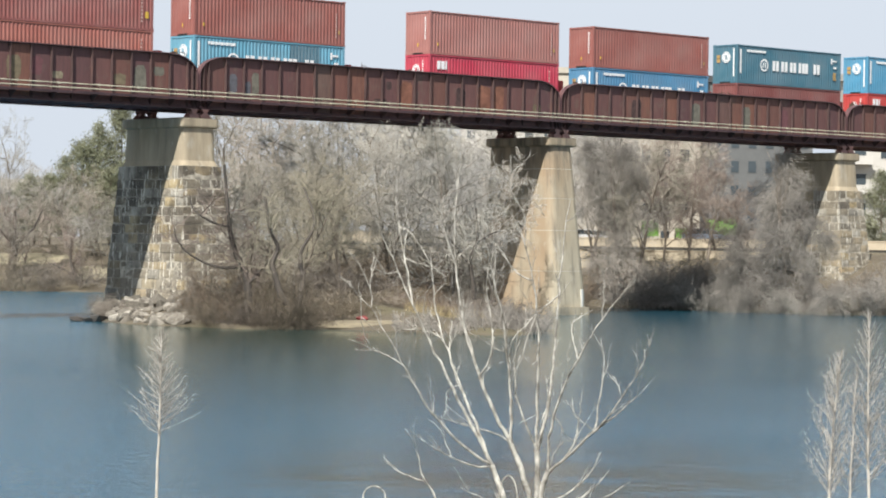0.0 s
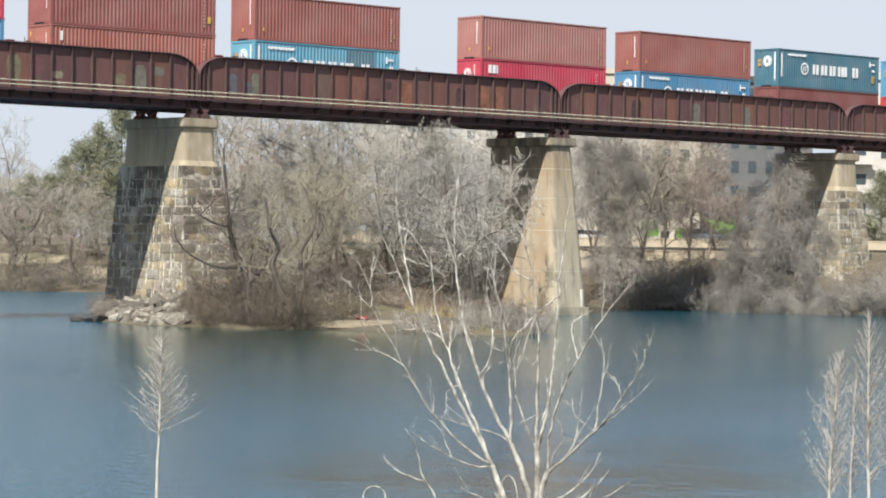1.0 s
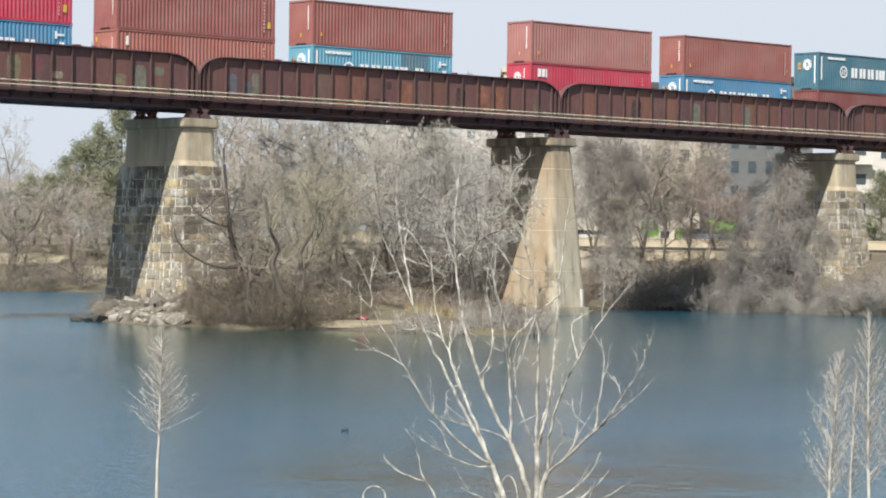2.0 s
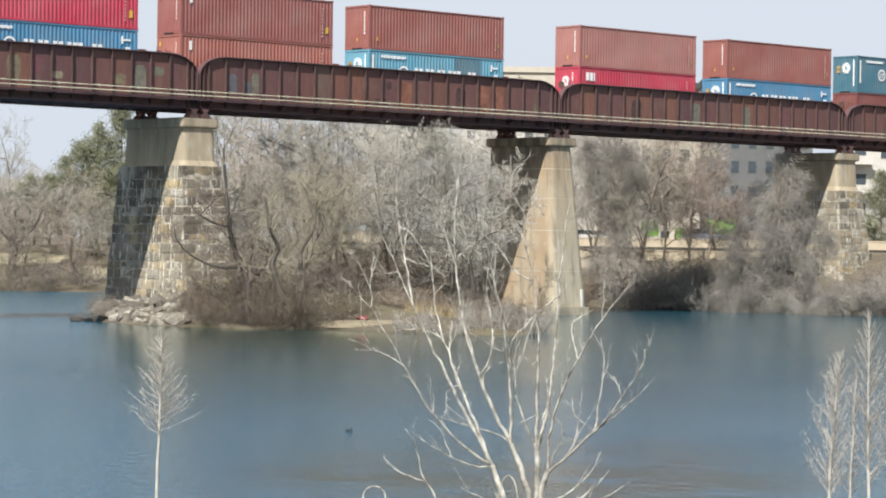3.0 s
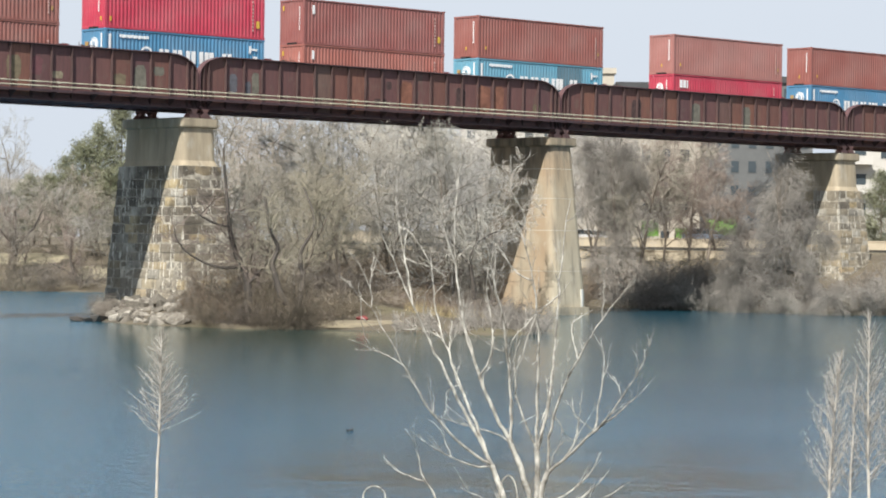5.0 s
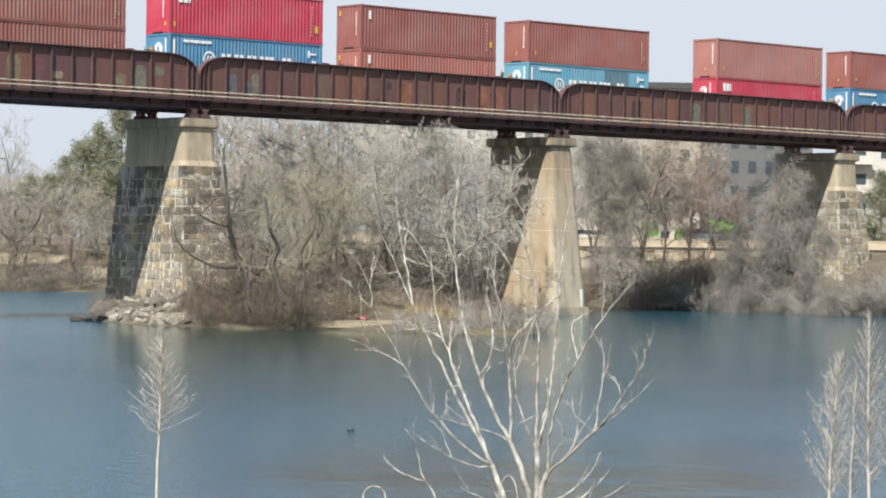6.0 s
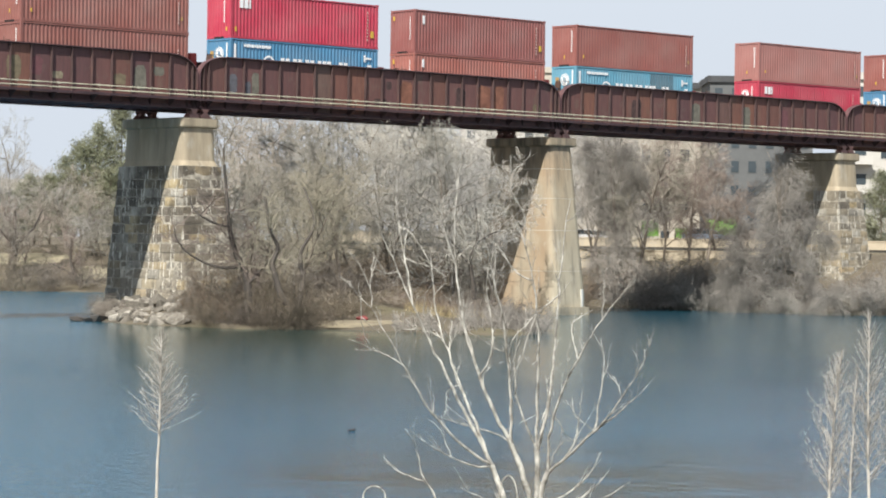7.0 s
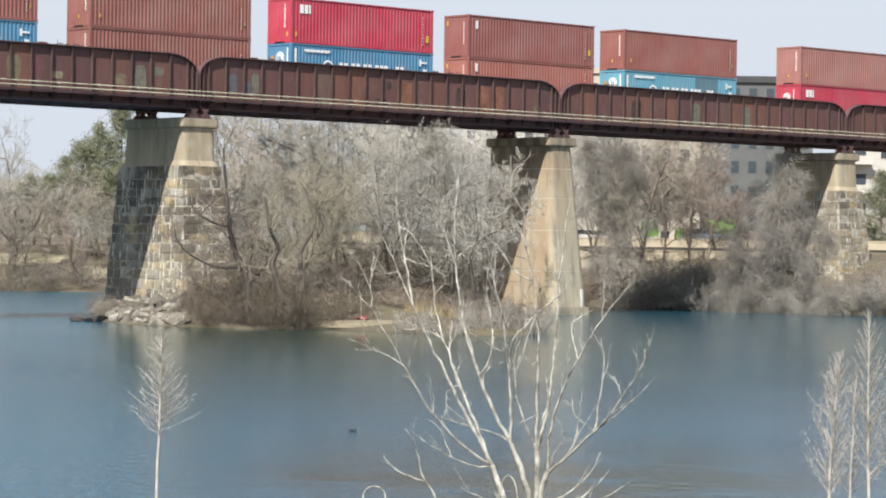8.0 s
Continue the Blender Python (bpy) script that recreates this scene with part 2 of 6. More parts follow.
def water_mat():
    m = Nodes("river_water", 0.1)
    b = m.bsdf
    where = m.t.nodes.new("ShaderNodeNewGeometry").outputs["Position"]

    def along(v):
        d = m.t.nodes.new("ShaderNodeVectorMath")
        d.operation = "DOT_PRODUCT"
        m.link(where, d.inputs[0])
        d.inputs[1].default_value = v
        return d.outputs["Value"]
    # axes fitted to the camera's view: u runs along the wave crests, v over them
    view_axes = m.t.nodes.new("ShaderNodeCombineXYZ")
    m.link(along((0.735, -0.678, 0)), view_axes.inputs[0])
    m.link(along((0.678, 0.735, 0)), view_axes.inputs[1])

    def waves(scale, stretch, detail=2.0, rough=0.5):
        mp = m.t.nodes.new("ShaderNodeMapping")
        mp.inputs["Scale"].default_value = stretch
        m.link(view_axes.outputs[0], mp.inputs["Vector"])
        n = m.t.nodes.new("ShaderNodeTexNoise")
        n.inputs["Scale"].default_value = scale
        n.inputs["Detail"].default_value = detail
        n.inputs["Roughness"].default_value = rough
        m.link(mp.outputs[0], n.inputs["Vector"])
        return n.outputs["Fac"]
    deep = m.ramp(waves(0.02, (1, 1, 1)), (0.35, (0.010, 0.086, 0.146)), (0.7, (0.014, 0.108, 0.184)))
    # dark olive patches off the near bank, in long drifts
    close = m.grey(along((0.678, 0.735, 0)), -108.0, -95.0, 1.0, 0.0)
    drift = m.grey(waves(0.4, (0.5, 1.0, 1), 5.0, 0.65), 0.35, 0.52)
    # the far bank's dark green reflection, painted into the water's colour
    bank_reflection = m.grey(along((0.678, 0.735, 0)), -92.0, -30.0, 0.0, 0.9)
    # the left edge follows a sight line from the camera, to fit its view
    sight_side = along((0.82, -0.586, 0))
    right_of_sight = m.grey(sight_side, -6.6, -4.2, 0.0, 1.0)
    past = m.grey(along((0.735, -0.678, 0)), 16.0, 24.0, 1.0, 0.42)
    bank_reflection = m.times(m.times(bank_reflection, right_of_sight), past)
    deep = m.mix(bank_reflection, deep, (0.014, 0.038, 0.026))
    # their sideways extent, placed to fit the camera's view
    reach = m.times(m.grey(along((0.735, -0.678, 0)), 10.5, 13.0), m.grey(along((0.735, -0.678, 0)), 21.0, 25.0, 1.0, 0.0))
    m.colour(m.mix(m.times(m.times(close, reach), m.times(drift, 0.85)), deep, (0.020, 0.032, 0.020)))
    b.inputs["IOR"].default_value = 1.33
    # ripples: fine chop over longer swells, with calmer lanes between gusts
    chop = waves(9.0, (1.3, 0.7, 1))
    swell = waves(3.0, (1.1, 0.6, 1))
    gust = m.grey(waves(0.05, (0.5, 1.0, 1), 3.0), 0.35, 0.65, 0.55, 1.0)
    h = m.mix(0.62, chop, swell)
    bmp = m.t.nodes.new("ShaderNodeBump")
    bmp.inputs["Distance"].default_value = 0.105
    # calmer water under the lee of the far bank, over the same mask
    lee = m.grey(bank_reflection, 0.0, 0.9, 0.6, 0.05)
    fetch = m.grey(sight_side, -7.0, -3.5, 3.0, 1.0)
    m.link(m.times(m.times(gust, fetch), lee), bmp.inputs["Strength"])
    m.link(h, bmp.inputs["Height"])
    m.link(bmp.outputs[0], b.inputs["Normal"])
    return m.mat


def boulder_mat():
    m = Nodes("boulder_stone", 0.95)
    base = m.ramp(m.random(), (0.0, (0.10, 0.09, 0.072)), (0.4, (0.20, 0.18, 0.148)), (0.75, (0.30, 0.275, 0.23)), (0.93, (0.44, 0.41, 0.35)))
    blot = m.grey(m.noise(1.2, (1, 1, 1), 5.0, 0.7, True), 0.42, 0.62)
    c = m.mix(m.times(blot, 0.75), base, (0.085, 0.075, 0.06))
    lime = m.grey(m.noise(2.4, (1, 1, 1), 4.0, 0.7, True), 0.60, 0.68)
    c = m.mix(m.times(lime, 0.6), c, (0.50, 0.47, 0.40))
    m.colour(c)
    m.bump(m.noise(5.0, (1, 1, 1), 6.0, 0.7, True), 0.9, 0.08)
    return m.mat


PANEL = rust_panel()
GIRDER = rust_dark("girder_steel", (0.10, 0.06, 0.056))
FLANGE = rust_dark("flange_steel", (0.105, 0.055, 0.058))
FLOOR_STEEL = rust_dark("floor_steel", (0.20, 0.105, 0.115))
UNDER = rust_dark("shelf_steel", (0.062, 0.036, 0.042))
BEARING = rust_dark("bearing_steel", (0.34, 0.19, 0.165))
PIPE = simple("pale_pipe", (0.50, 0.48, 0.36), 0.55, 0.0, 0.3, 0.8)
TIMBER = simple("tie_timber", (0.06, 0.045, 0.035), 0.95, 0, 0.4, 2)
RAIL = simple("rail_steel", (0.13, 0.08, 0.06), 0.5, 0.6)
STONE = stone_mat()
MORTAR = simple("mortar", (0.35, 0.32, 0.26), 0.95, 0, 0.6, 2.0, 0.3)
CONCRETE = concrete("weathered_concrete", (0.43, 0.36, 0.255), 0.35, (0.35, 0.27, 0.16), 0.0, 0.25)
CONCRETE2 = concrete("buff_concrete", (0.45, 0.40, 0.30), 0.6, (0.38, 0.28, 0.16), 0.6, 0.6)
LIME_JOINT = concrete("limed_joint", (0.56, 0.52, 0.43), 0.3)
BOULDER = boulder_mat()
GROUND = ground_mat()
WATER = water_mat()
BARK = bark("grey_bark", (0.27, 0.255, 0.236), (0.45, 0.43, 0.402), 1.2, 0.5)
# paler copy of the bark, with sunlight and haze put into its colour
LIT_TWIG = bark("lit_twig", (0.37, 0.352, 0.322), (0.55, 0.53, 0.495), 1.2, 0.3)
OLIVE_TWIG = bark("olive_twig", (0.205, 0.188, 0.16), (0.36, 0.334, 0.278), 0.5, 0.5)
RUSSET_TWIG = bark("russet_twig", (0.17, 0.135, 0.115), (0.31, 0.25, 0.21), 0.8)
# darker copy of the brush: the shade among its stems painted in
SHADED_BRUSH = bark("shaded_brush", (0.05, 0.042, 0.036), (0.185, 0.155, 0.128), 0.9, 0.6)
TRUNK = bark("dark_bark", (0.11, 0.09, 0.07), (0.24, 0.20, 0.16))
VINE = bark("dry_vine", (0.165, 0.15, 0.133), (0.37, 0.342, 0.303), 0.8)
BRUSH = bark("dry_brush", (0.11, 0.095, 0.082), (0.31, 0.27, 0.228), 0.9, 0.7)
PALE_BARK = bark("pale_bark", (0.10, 0.09, 0.074), (0.63, 0.61, 0.55), 13.0)
SAPLING_BARK = bark("sapling_bark", (0.27, 0.248, 0.22), (0.53, 0.50, 0.45), 8.0)
CEDAR = leaf("cedar_leaf", (0.10, 0.112, 0.07), (0.29, 0.295, 0.18))
GRASS = leaf("dry_grass", (0.24, 0.19, 0.105), (0.46, 0.38, 0.22))

# ---- ground and water ----
# the land's edge, walked from the far shore round the point with the stone pier and on along the far bank
SHORE = [(-900, 900), (-60, 170), (10, 92), (34, 73), (42, 66), (33, 34), (12, 9), (-2, 5), (-6.5, 1.5), (-9.2, -3.5), (-10.3, -7.4), (-10.4, -10.6), (-10.2, -13.0),
         (-10.0, -16.0), (-9.2, -17.4), (-7.6, -17.9), (-6.2, -18.4), (-5.1, -19.7), (-4.5, -21.8), (-3.9, -23.8), (-3.3, -26.7), (-2.8, -29.0), (-0.5, -29.6), (9, -20), (18.5, -9), (25, -3.2), (29, 0.4), (33.5, 3), (37.5, 9), (51.2, 13.2), (51.6, 1.5),
         (54.6, -8), (72, -30), (300, -260), (1500, -1400), (4000, -1000), (4000, 4000), (-900, 4000)]


def shore_distance(px, py):
    """Metres inland of the shore, negative over water, for arrays of places."""
    inside = np.zeros(px.shape, bool)
    best = np.full(px.shape, 1e9)
    n = len(SHORE)
    for i in range(n):
        (ax, ay), (bx, by) = SHORE[i], SHORE[(i + 1) % n]
        cross = ((ay > py) != (by > py)) & (px < (bx - ax) * (py - ay) / ((by - ay) or 1e-9) + ax)
        inside ^= cross
        dx, dy = bx - ax, by - ay
        t = np.clip(((px - ax) * dx + (py - ay) * dy) / (dx * dx + dy * dy), 0, 1)
        best = np.minimum(best, np.hypot(px - ax - t * dx, py - ay - t * dy))
    return np.where(inside, best, -best)


def ground_height(px, py):
    px, py = np.asarray(px, float), np.asarray(py, float)
    d = shore_distance(px, py)
    wob = 0.5 * np.sin(px * 0.31 + 1.3 * np.sin(py * 0.23)) + 0.5 * np.sin(py * 0.37 + 1.1 * np.sin(px * 0.19))
    top = 3.4 + 0.012 * np.clip(px, 0, 120)
    point = np.clip((px + 10) / 90 + (py + 10) / 60, 0, 1)
    top = 1.3 + (top - 1.3) * np.clip(point * 1.5 - 0.1, 0, 1)
    s = np.clip(d / 15.0, 0, 1)
    land = 0.1 + top * s * s * (3 - 2 * s) + 0.12 * wob * np.clip(d / 4, 0, 1) + 0.12 * np.clip(d, 0, 1)
    # terraces below the road, right of the plain pier
    up = (px - 65.5) * 0.677 + (py - 33) * 0.736
    step = np.where(up < -6, 2.0, np.where(up < 0, 3.25, np.where(up < 7, 4.3, 4.8)))
    by_road = np.clip((px * 0.735 - py * 0.678 - 16) / 6, 0, 1) * (up > -16)
    land = np.where(by_road > 0, land + (np.minimum(land, step) - land) * by_road, land)
    mound = 1.25 * np.clip(1.15 - np.hypot((px + 1.8) / 7.6, (py + 3.5) / 9.6), 0, 1)
    land = np.maximum(land, mound)
    bed = np.maximum(-3.0, 0.1 + d * 0.35)
    bed = np.maximum(bed, mound * 1.6 - 0.75)
    far = np.where(d > 0, land, bed)
    # the near bank, on which the young trees grow and the camera stands
    along = (px - EYE[0]) * 0.678 + (py - EYE[1]) * 0.735
    near = 3.1 - 0.08 * np.clip(along, -6, 90) + 0.05 * wob
    near = np.where(along > 34, near - 0.3 * (along - 34), near)
    return np.maximum(far, np.maximum(near, -3.0))


def make_ground():
    def axis(lo, hi, step):
        inner = np.arange(lo, hi + step, step)
        left = lo - np.cumsum(np.geomspace(step, 500, 22))
        right = hi + np.cumsum(np.geomspace(step, 500, 22))
        return np.concatenate([left[::-1], inner, right])
    xs, ys = axis(-110, 120, 1.6), axis(-140, 120, 1.6)
    gx, gy = np.meshgrid(xs, ys)
    gz = ground_height(gx, gy)
    co = np.stack([gx, gy, gz], -1).reshape(-1, 3)
    nx, ny = len(xs), len(ys)
    i = (np.arange(ny - 1)[:, None] * nx + np.arange(nx - 1)[None, :]).ravel()
    quads = np.stack([i, i + 1, i + nx + 1, i + nx], -1)
    me = raw_mesh("ground", co, quads, GROUND, smooth=True)
    return solid("ground", me, GROUND, "brown winter river banks of dry grass and soil", "ground", kind="structure")


def raw_mesh(name, co, faces, mat, smooth=False):
    """A mesh from arrays; faces: one array of faces, or several with different corner counts."""
    me = bpy.data.meshes.new(name)
    sets = [f for f in (faces if isinstance(faces, list) else [faces]) if len(f)]
    sizes = np.concatenate([np.full(len(f), f.shape[1]) for f in sets])
    me.vertices.add(len(co))
    me.vertices.foreach_set("co", np.asarray(co, np.float32).ravel())
    me.loops.add(int(sizes.sum()))
    me.loops.foreach_set("vertex_index", np.concatenate([f.ravel() for f in sets]).astype(np.int32))
    me.polygons.add(len(sizes))
    me.polygons.foreach_set("loop_start", (np.cumsum(sizes) - sizes).astype(np.int32))
    me.polygons.foreach_set("use_smooth", np.full(len(sizes), smooth))
    me.update(calc_edges=True)
    me.materials.append(mat)
    return me


make_ground()
bm = bmesh.new()
bmesh.ops.create_grid(bm, x_segments=8, y_segments=8, size=1500)
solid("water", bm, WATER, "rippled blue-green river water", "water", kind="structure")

# ---- the railway bridge ----
SPAN = 31.36
TOP, BOTTOM, SHELF = 16.1, 12.85, 13.40
BAY = 1.425
STIFF = [2.14 + BAY * k for k in range(20)]


def girder_outline(inset=0.0, end=0.05, rx=2.2, rz=1.25):
    """The side view of a plate girder with rounded upper ends."""
    pts = [(end + inset, BOTTOM)]
    for k in range(11):
        a = math.pi - k * math.pi / 20
        pts.append((end + rx + (rx - inset) * math.cos(a), TOP - rz + (rz - inset) * math.sin(a)))
    right = [(SPAN - u, z) for u, z in pts]
    return pts + right[::-1]


def top_at(u):
    """The height of the girder's top at u along the span."""
    e = min(u, SPAN - u) - 0.05
    return TOP if e >= 2.2 else TOP - 1.25 + 1.25 * math.sqrt(max(0.0, 1 - ((2.2 - e) / 2.2) ** 2))


def flange_strip(y0, y1, thick=0.06):
    bm = bmesh.new()
    pts = girder_outline()[0:]
    rows = []
    for i, (u, z) in enumerate(pts):
        rows.append([bm.verts.new((u, y, z)) for y in (y0, y1)])
    inner = girder_outline(thick)
    low = []
    for u, z in inner:
        low.append([bm.verts.new((u, y, z)) for y in (y0, y1)])
    n = len(rows)
    for i in range(n - 1):
        bm.faces.new((rows[i][0], rows[i + 1][0], rows[i + 1][1], rows[i][1]))
        bm.faces.new((low[i][1], low[i + 1][1], low[i + 1][0], low[i][0]))
        bm.faces.new((rows[i][0], low[i][0], low[i + 1][0], rows[i + 1][0]))
        bm.faces.new((rows[i][1], rows[i + 1][1], low[i + 1][1], low[i][1]))
    bmesh.ops.recalc_face_normals(bm, faces=bm.faces[:])
    return bm


def make_span():
    sp = thing("bridge_span", "rusty maroon riveted plate girder railway bridge span", "bridge", "bridge spans")
    NEAR, FAR = 0.05, 5.2
    for y, nm in ((NEAR, "near"), (FAR, "far")):
        out = girder_outline(0.03)
        part("web", prism(bmesh.new(), out, "y", y - 0.012, y + 0.012), GIRDER, sp)
        part("top_flange", flange_strip(y - 0.24, y + 0.24), FLANGE, sp)
        part("bottom_flange", boxes((0.1, SPAN - 0.1, y - 0.24, y + 0.24, BOTTOM - 0.06, BOTTOM),
                                    (0.1, SPAN - 0.1, y - 0.13, y + 0.13, BOTTOM, BOTTOM + 0.14)), FLANGE, sp)
    # outer web plates between the stiffeners
    edges = [0.36] + STIFF + [SPAN - 0.36]
    for u0, u1 in zip(edges, edges[1:]):
        u0, u1 = u0 + 0.04, u1 - 0.04
        bm = bmesh.new()
        n = 5
        pts = [(u0, BOTTOM + 0.16), (u1, BOTTOM + 0.16)]
        pts += [(u1 + (u0 - u1) * i / n, top_at(u1 + (u0 - u1) * i / n) - 0.13) for i in range(n + 1)]
        part("web_plate", prism(bm, pts, "y", NEAR - 0.03, NEAR - 0.0125), PANEL, sp)
    ends = (0.12, 0.42, 0.82)
    places = list(ends) + STIFF + [SPAN - e for e in ends]
    for u in places:
        z1 = top_at(u) - 0.08
        part("stiffener", boxes((u - 0.032, u + 0.032, NEAR - 0.14, NEAR - 0.03, BOTTOM + 0.01, z1),
                                (u - 0.01, u + 0.01, NEAR - 0.2, NEAR - 0.15, BOTTOM + 0.01, z1)), GIRDER, sp)
    # shelf outside the web that carries the pipes
    part("shelf", boxes((0.03, SPAN - 0.03, -0.80, -0.02, SHELF - 0.05, SHELF), (0.03, SPAN - 0.03, -0.80, -0.76, SHELF - 0.14, SHELF - 0.05)), UNDER, sp)
    for u in [0.7] + STIFF[1::2]:
        bm = bmesh.new()
        prism(bm, [(-0.78, SHELF - 0.06), (-0.05, SHELF - 0.06), (-0.05, SHELF - 0.6)], "x", u - 0.02, u + 0.02)
        part("bracket", bm, GIRDER, sp)
        part("post", boxes((u - 0.025, u + 0.025, -0.77, -0.72, SHELF, SHELF + 0.47)), GIRDER, sp)
        part("post_cap", boxes((u - 0.05, u + 0.05, -0.84, -0.75, SHELF + 0.36, SHELF + 0.48)), PIPE, sp, "pale pipe clamp")
    for z, r in ((13.82, 0.034), (13.57, 0.038)):
        part("pipe", tube(bmesh.new(), (0.0, -0.8, z), (SPAN, -0.8, z), r, n=8), PIPE, sp, "pale grey-green handrail pipe")
    # floor between the girders
    part("floor_deck", boxes((0.05, SPAN - 0.05, 0.1, 5.1, 13.35, 13.7)), FLOOR_STEEL, sp, "dark steel deck plates")
    for k in range(0, 23):
        u = 0.4 + k * (SPAN - 0.8) / 22
        part("floor_beam", boxes((u - 0.12, u + 0.12, 0.1, 5.15, 12.83, 13.35)), FLOOR_STEEL, sp)
    for y in (1.70, 3.14):
        part("rail", boxes((0, SPAN, y - 0.035, y + 0.035, 13.8, 13.97), (0, SPAN, y - 0.07, y + 0.07, 13.7, 13.72)), RAIL, sp)
    for k in range(56):
        u = 0.3 + k * 0.55
        part("tie", tie_mesh, TIMBER, sp).location = (u, 2.42, 13.72)
    return sp


tie_mesh = mesh_of("tie", boxes((-0.11, 0.11, -1.3, 1.3, -0.1, 0.07)), TIMBER)
first = make_span()
first.location = (-SPAN, 0, 0)
spans = {-1: first}
for k in (-3, -2, 0, 1, 2, 3):
    spans[k] = copy_thing(first, pose(k * SPAN, 0, 0))

OLIVE = simple("olive_overpaint", (0.175, 0.14, 0.088), 0.8, 0, 0.35, 2.5)
GREYGREEN = simple("grey_green_overpaint", (0.155, 0.145, 0.115), 0.8, 0, 0.35, 2.5)
CREAM = simple("cream_overpaint", (0.24, 0.205, 0.14), 0.8, 0, 0.35, 3)
SLATE = simple("slate_overpaint", (0.11, 0.11, 0.125), 0.8, 0, 0.35, 2.5)
SOOT = simple("soot_stain", (0.07, 0.042, 0.04), 0.9, 0, 0.4, 2.5)
ORANGE_RUST = simple("orange_rust", (0.215, 0.092, 0.06), 0.9, 0, 0.35, 1.8)
MAROON = simple("maroon_overpaint", (0.15, 0.062, 0.068), 0.8, 0, 0.2, 2.5)


def overpaint(k, x0, x1, z0, z1, mat, label, seed):
    """A roughly rectangular patch brushed over a web plate of span k."""
    rg = random.Random(seed)
    bm = bmesh.new()
    pts = []
    n = 28
    cx, cz, hx, hz = (x0 + x1) / 2, (z0 + z1) / 2, (x1 - x0) / 2, (z1 - z0) / 2
    for i in range(n):
        a = 6.28318 * i / n
        c, s = math.cos(a), math.sin(a)
        e = rg.uniform(0.86, 1.06)
        pts.append((cx - k * SPAN + hx * e * math.copysign(abs(c) ** 0.45, c), cz + hz * e * math.copysign(abs(s) ** 0.45, s)))
    prism(bm, pts, "y", NEAR_FACE - 0.003, NEAR_FACE + 0.001)
    part("overpaint", bm, mat, spans[k], label)


NEAR_FACE = 0.02
for i, (k, x0, x1, z0, z1, mat, label) in enumerate([
        (-1, -13.75, -12.75, 13.95, 15.35, OLIVE, "olive repainted patch"), (-1, -12.2, -11.25, 14.25, 15.35, MAROON, "maroon repainted patch"),
        (-1, -10.6, -9.85, 14.1, 14.55, CREAM, "cream repainted patch"), (-1, -6.2, -5.3, 13.95, 14.65, OLIVE, "olive repainted patch"),
        (-1, -4.75, -3.8, 13.75, 15.2, GREYGREEN, "grey-green repainted patch"), (-1, -3.3, -2.5, 14.65, 15.2, GREYGREEN, "grey-green repainted patch"),
        (0, 2.5, 3.1, 13.9, 15.1, SLATE, "slate repainted patch"), (0, 4.25, 4.85, 13.8, 15.3, GREYGREEN, "grey-green repainted patch"),
        (0, 3.75, 4.2, 13.8, 14.7, SLATE, "slate repainted patch"), (0, 15.4, 15.9, 14.75, 15.3, SOOT, "dark sooty spot"),
        (0, 14.4, 15.5, 13.6, 14.15, SOOT, "dark sooty stain"), (0, 16.65, 17.7, 13.65, 15.4, ORANGE_RUST, "orange rusted patch"),
        (0, 21.6, 22.5, 13.8, 15.2, SOOT, "dark sooty stain"), (0, 23.6, 24.8, 13.7, 15.5, ORANGE_RUST, "orange rusted patch"),
        (0, 25.1, 26.1, 13.8, 15.5, ORANGE_RUST, "orange rusted patch"), (0, 28.8, 29.6, 13.9, 14.4, OLIVE, "olive repainted patch"),
        (1, 45.0, 46.0, 13.6, 15.3, GREYGREEN, "grey-green repainted patch"), (1, 38.7, 39.7, 13.6, 15.3, SOOT, "dark sooty stain"),
        (1, 50.6, 51.6, 13.6, 15.3, GREYGREEN, "grey-green repainted patch"), (1, 54.9, 55.9, 13.6, 15.3, MAROON, "maroon repainted patch")]):
    overpaint(k, x0, x1, z0, z1, mat, label, i)


def make_bearing(far=False):
    """A steel shoe pair with open webs under the two girder ends."""
    b = thing("bridge_bearing", "rusty cast steel bridge bearing shoes on a pier cap", "bearing", "bridge bearings")
    for s in (-1, 1):
        for y in (-0.26, 0.26):
            bm = bmesh.new()
            c = s * 0.42
            prism(bm, [(c - 0.36, 0), (c + 0.36, 0), (c + 0.36, 0.09), (c + 0.13, 0.26), (c + 0.26, 0.47), (c - 0.26, 0.47), (c - 0.13, 0.26), (c - 0.36, 0.09)],
                  "y", y - 0.03, y + 0.03)
            part("shoe_web", bm, BEARING, b)
        part("base_plate", boxes((s * 0.42 - 0.38, s * 0.42 + 0.38, -0.36, 0.36, -0.05, 0.0)), BEARING, b)
        part("sole_plate", boxes((s * 0.42 - 0.3, s * 0.42 + 0.3, -0.3, 0.3, 0.47, 0.51)), BEARING, b)
        part("pin", tube(bmesh.new(), (s * 0.42, -0.3, 0.26), (s * 0.42, 0.3, 0.26), 0.1, n=10), BEARING, b)
    return b


bearing = make_bearing()
bearing.location = (0, -0.02, 12.27)
for k in range(-2, 5):
    for y in (-0.02, 5.2):
        if k or y > 1:
            copy_thing(bearing, pose(k * SPAN, y, 12.27))

# ---- piers ----


def round_plan(x, y0, y1, r, n=4):
    pts = []
    for cx, cy, a0 in ((x - r, y1 - r, 0), (-x + r, y1 - r, 90), (-x + r, y0 + r, 180), (x - r, y0 + r, 270)):
        for k in range(n + 1):
            a = radians(a0 + 90 * k / n)
            pts.append((cx + r * math.cos(a), cy + r * math.sin(a)))
    return pts


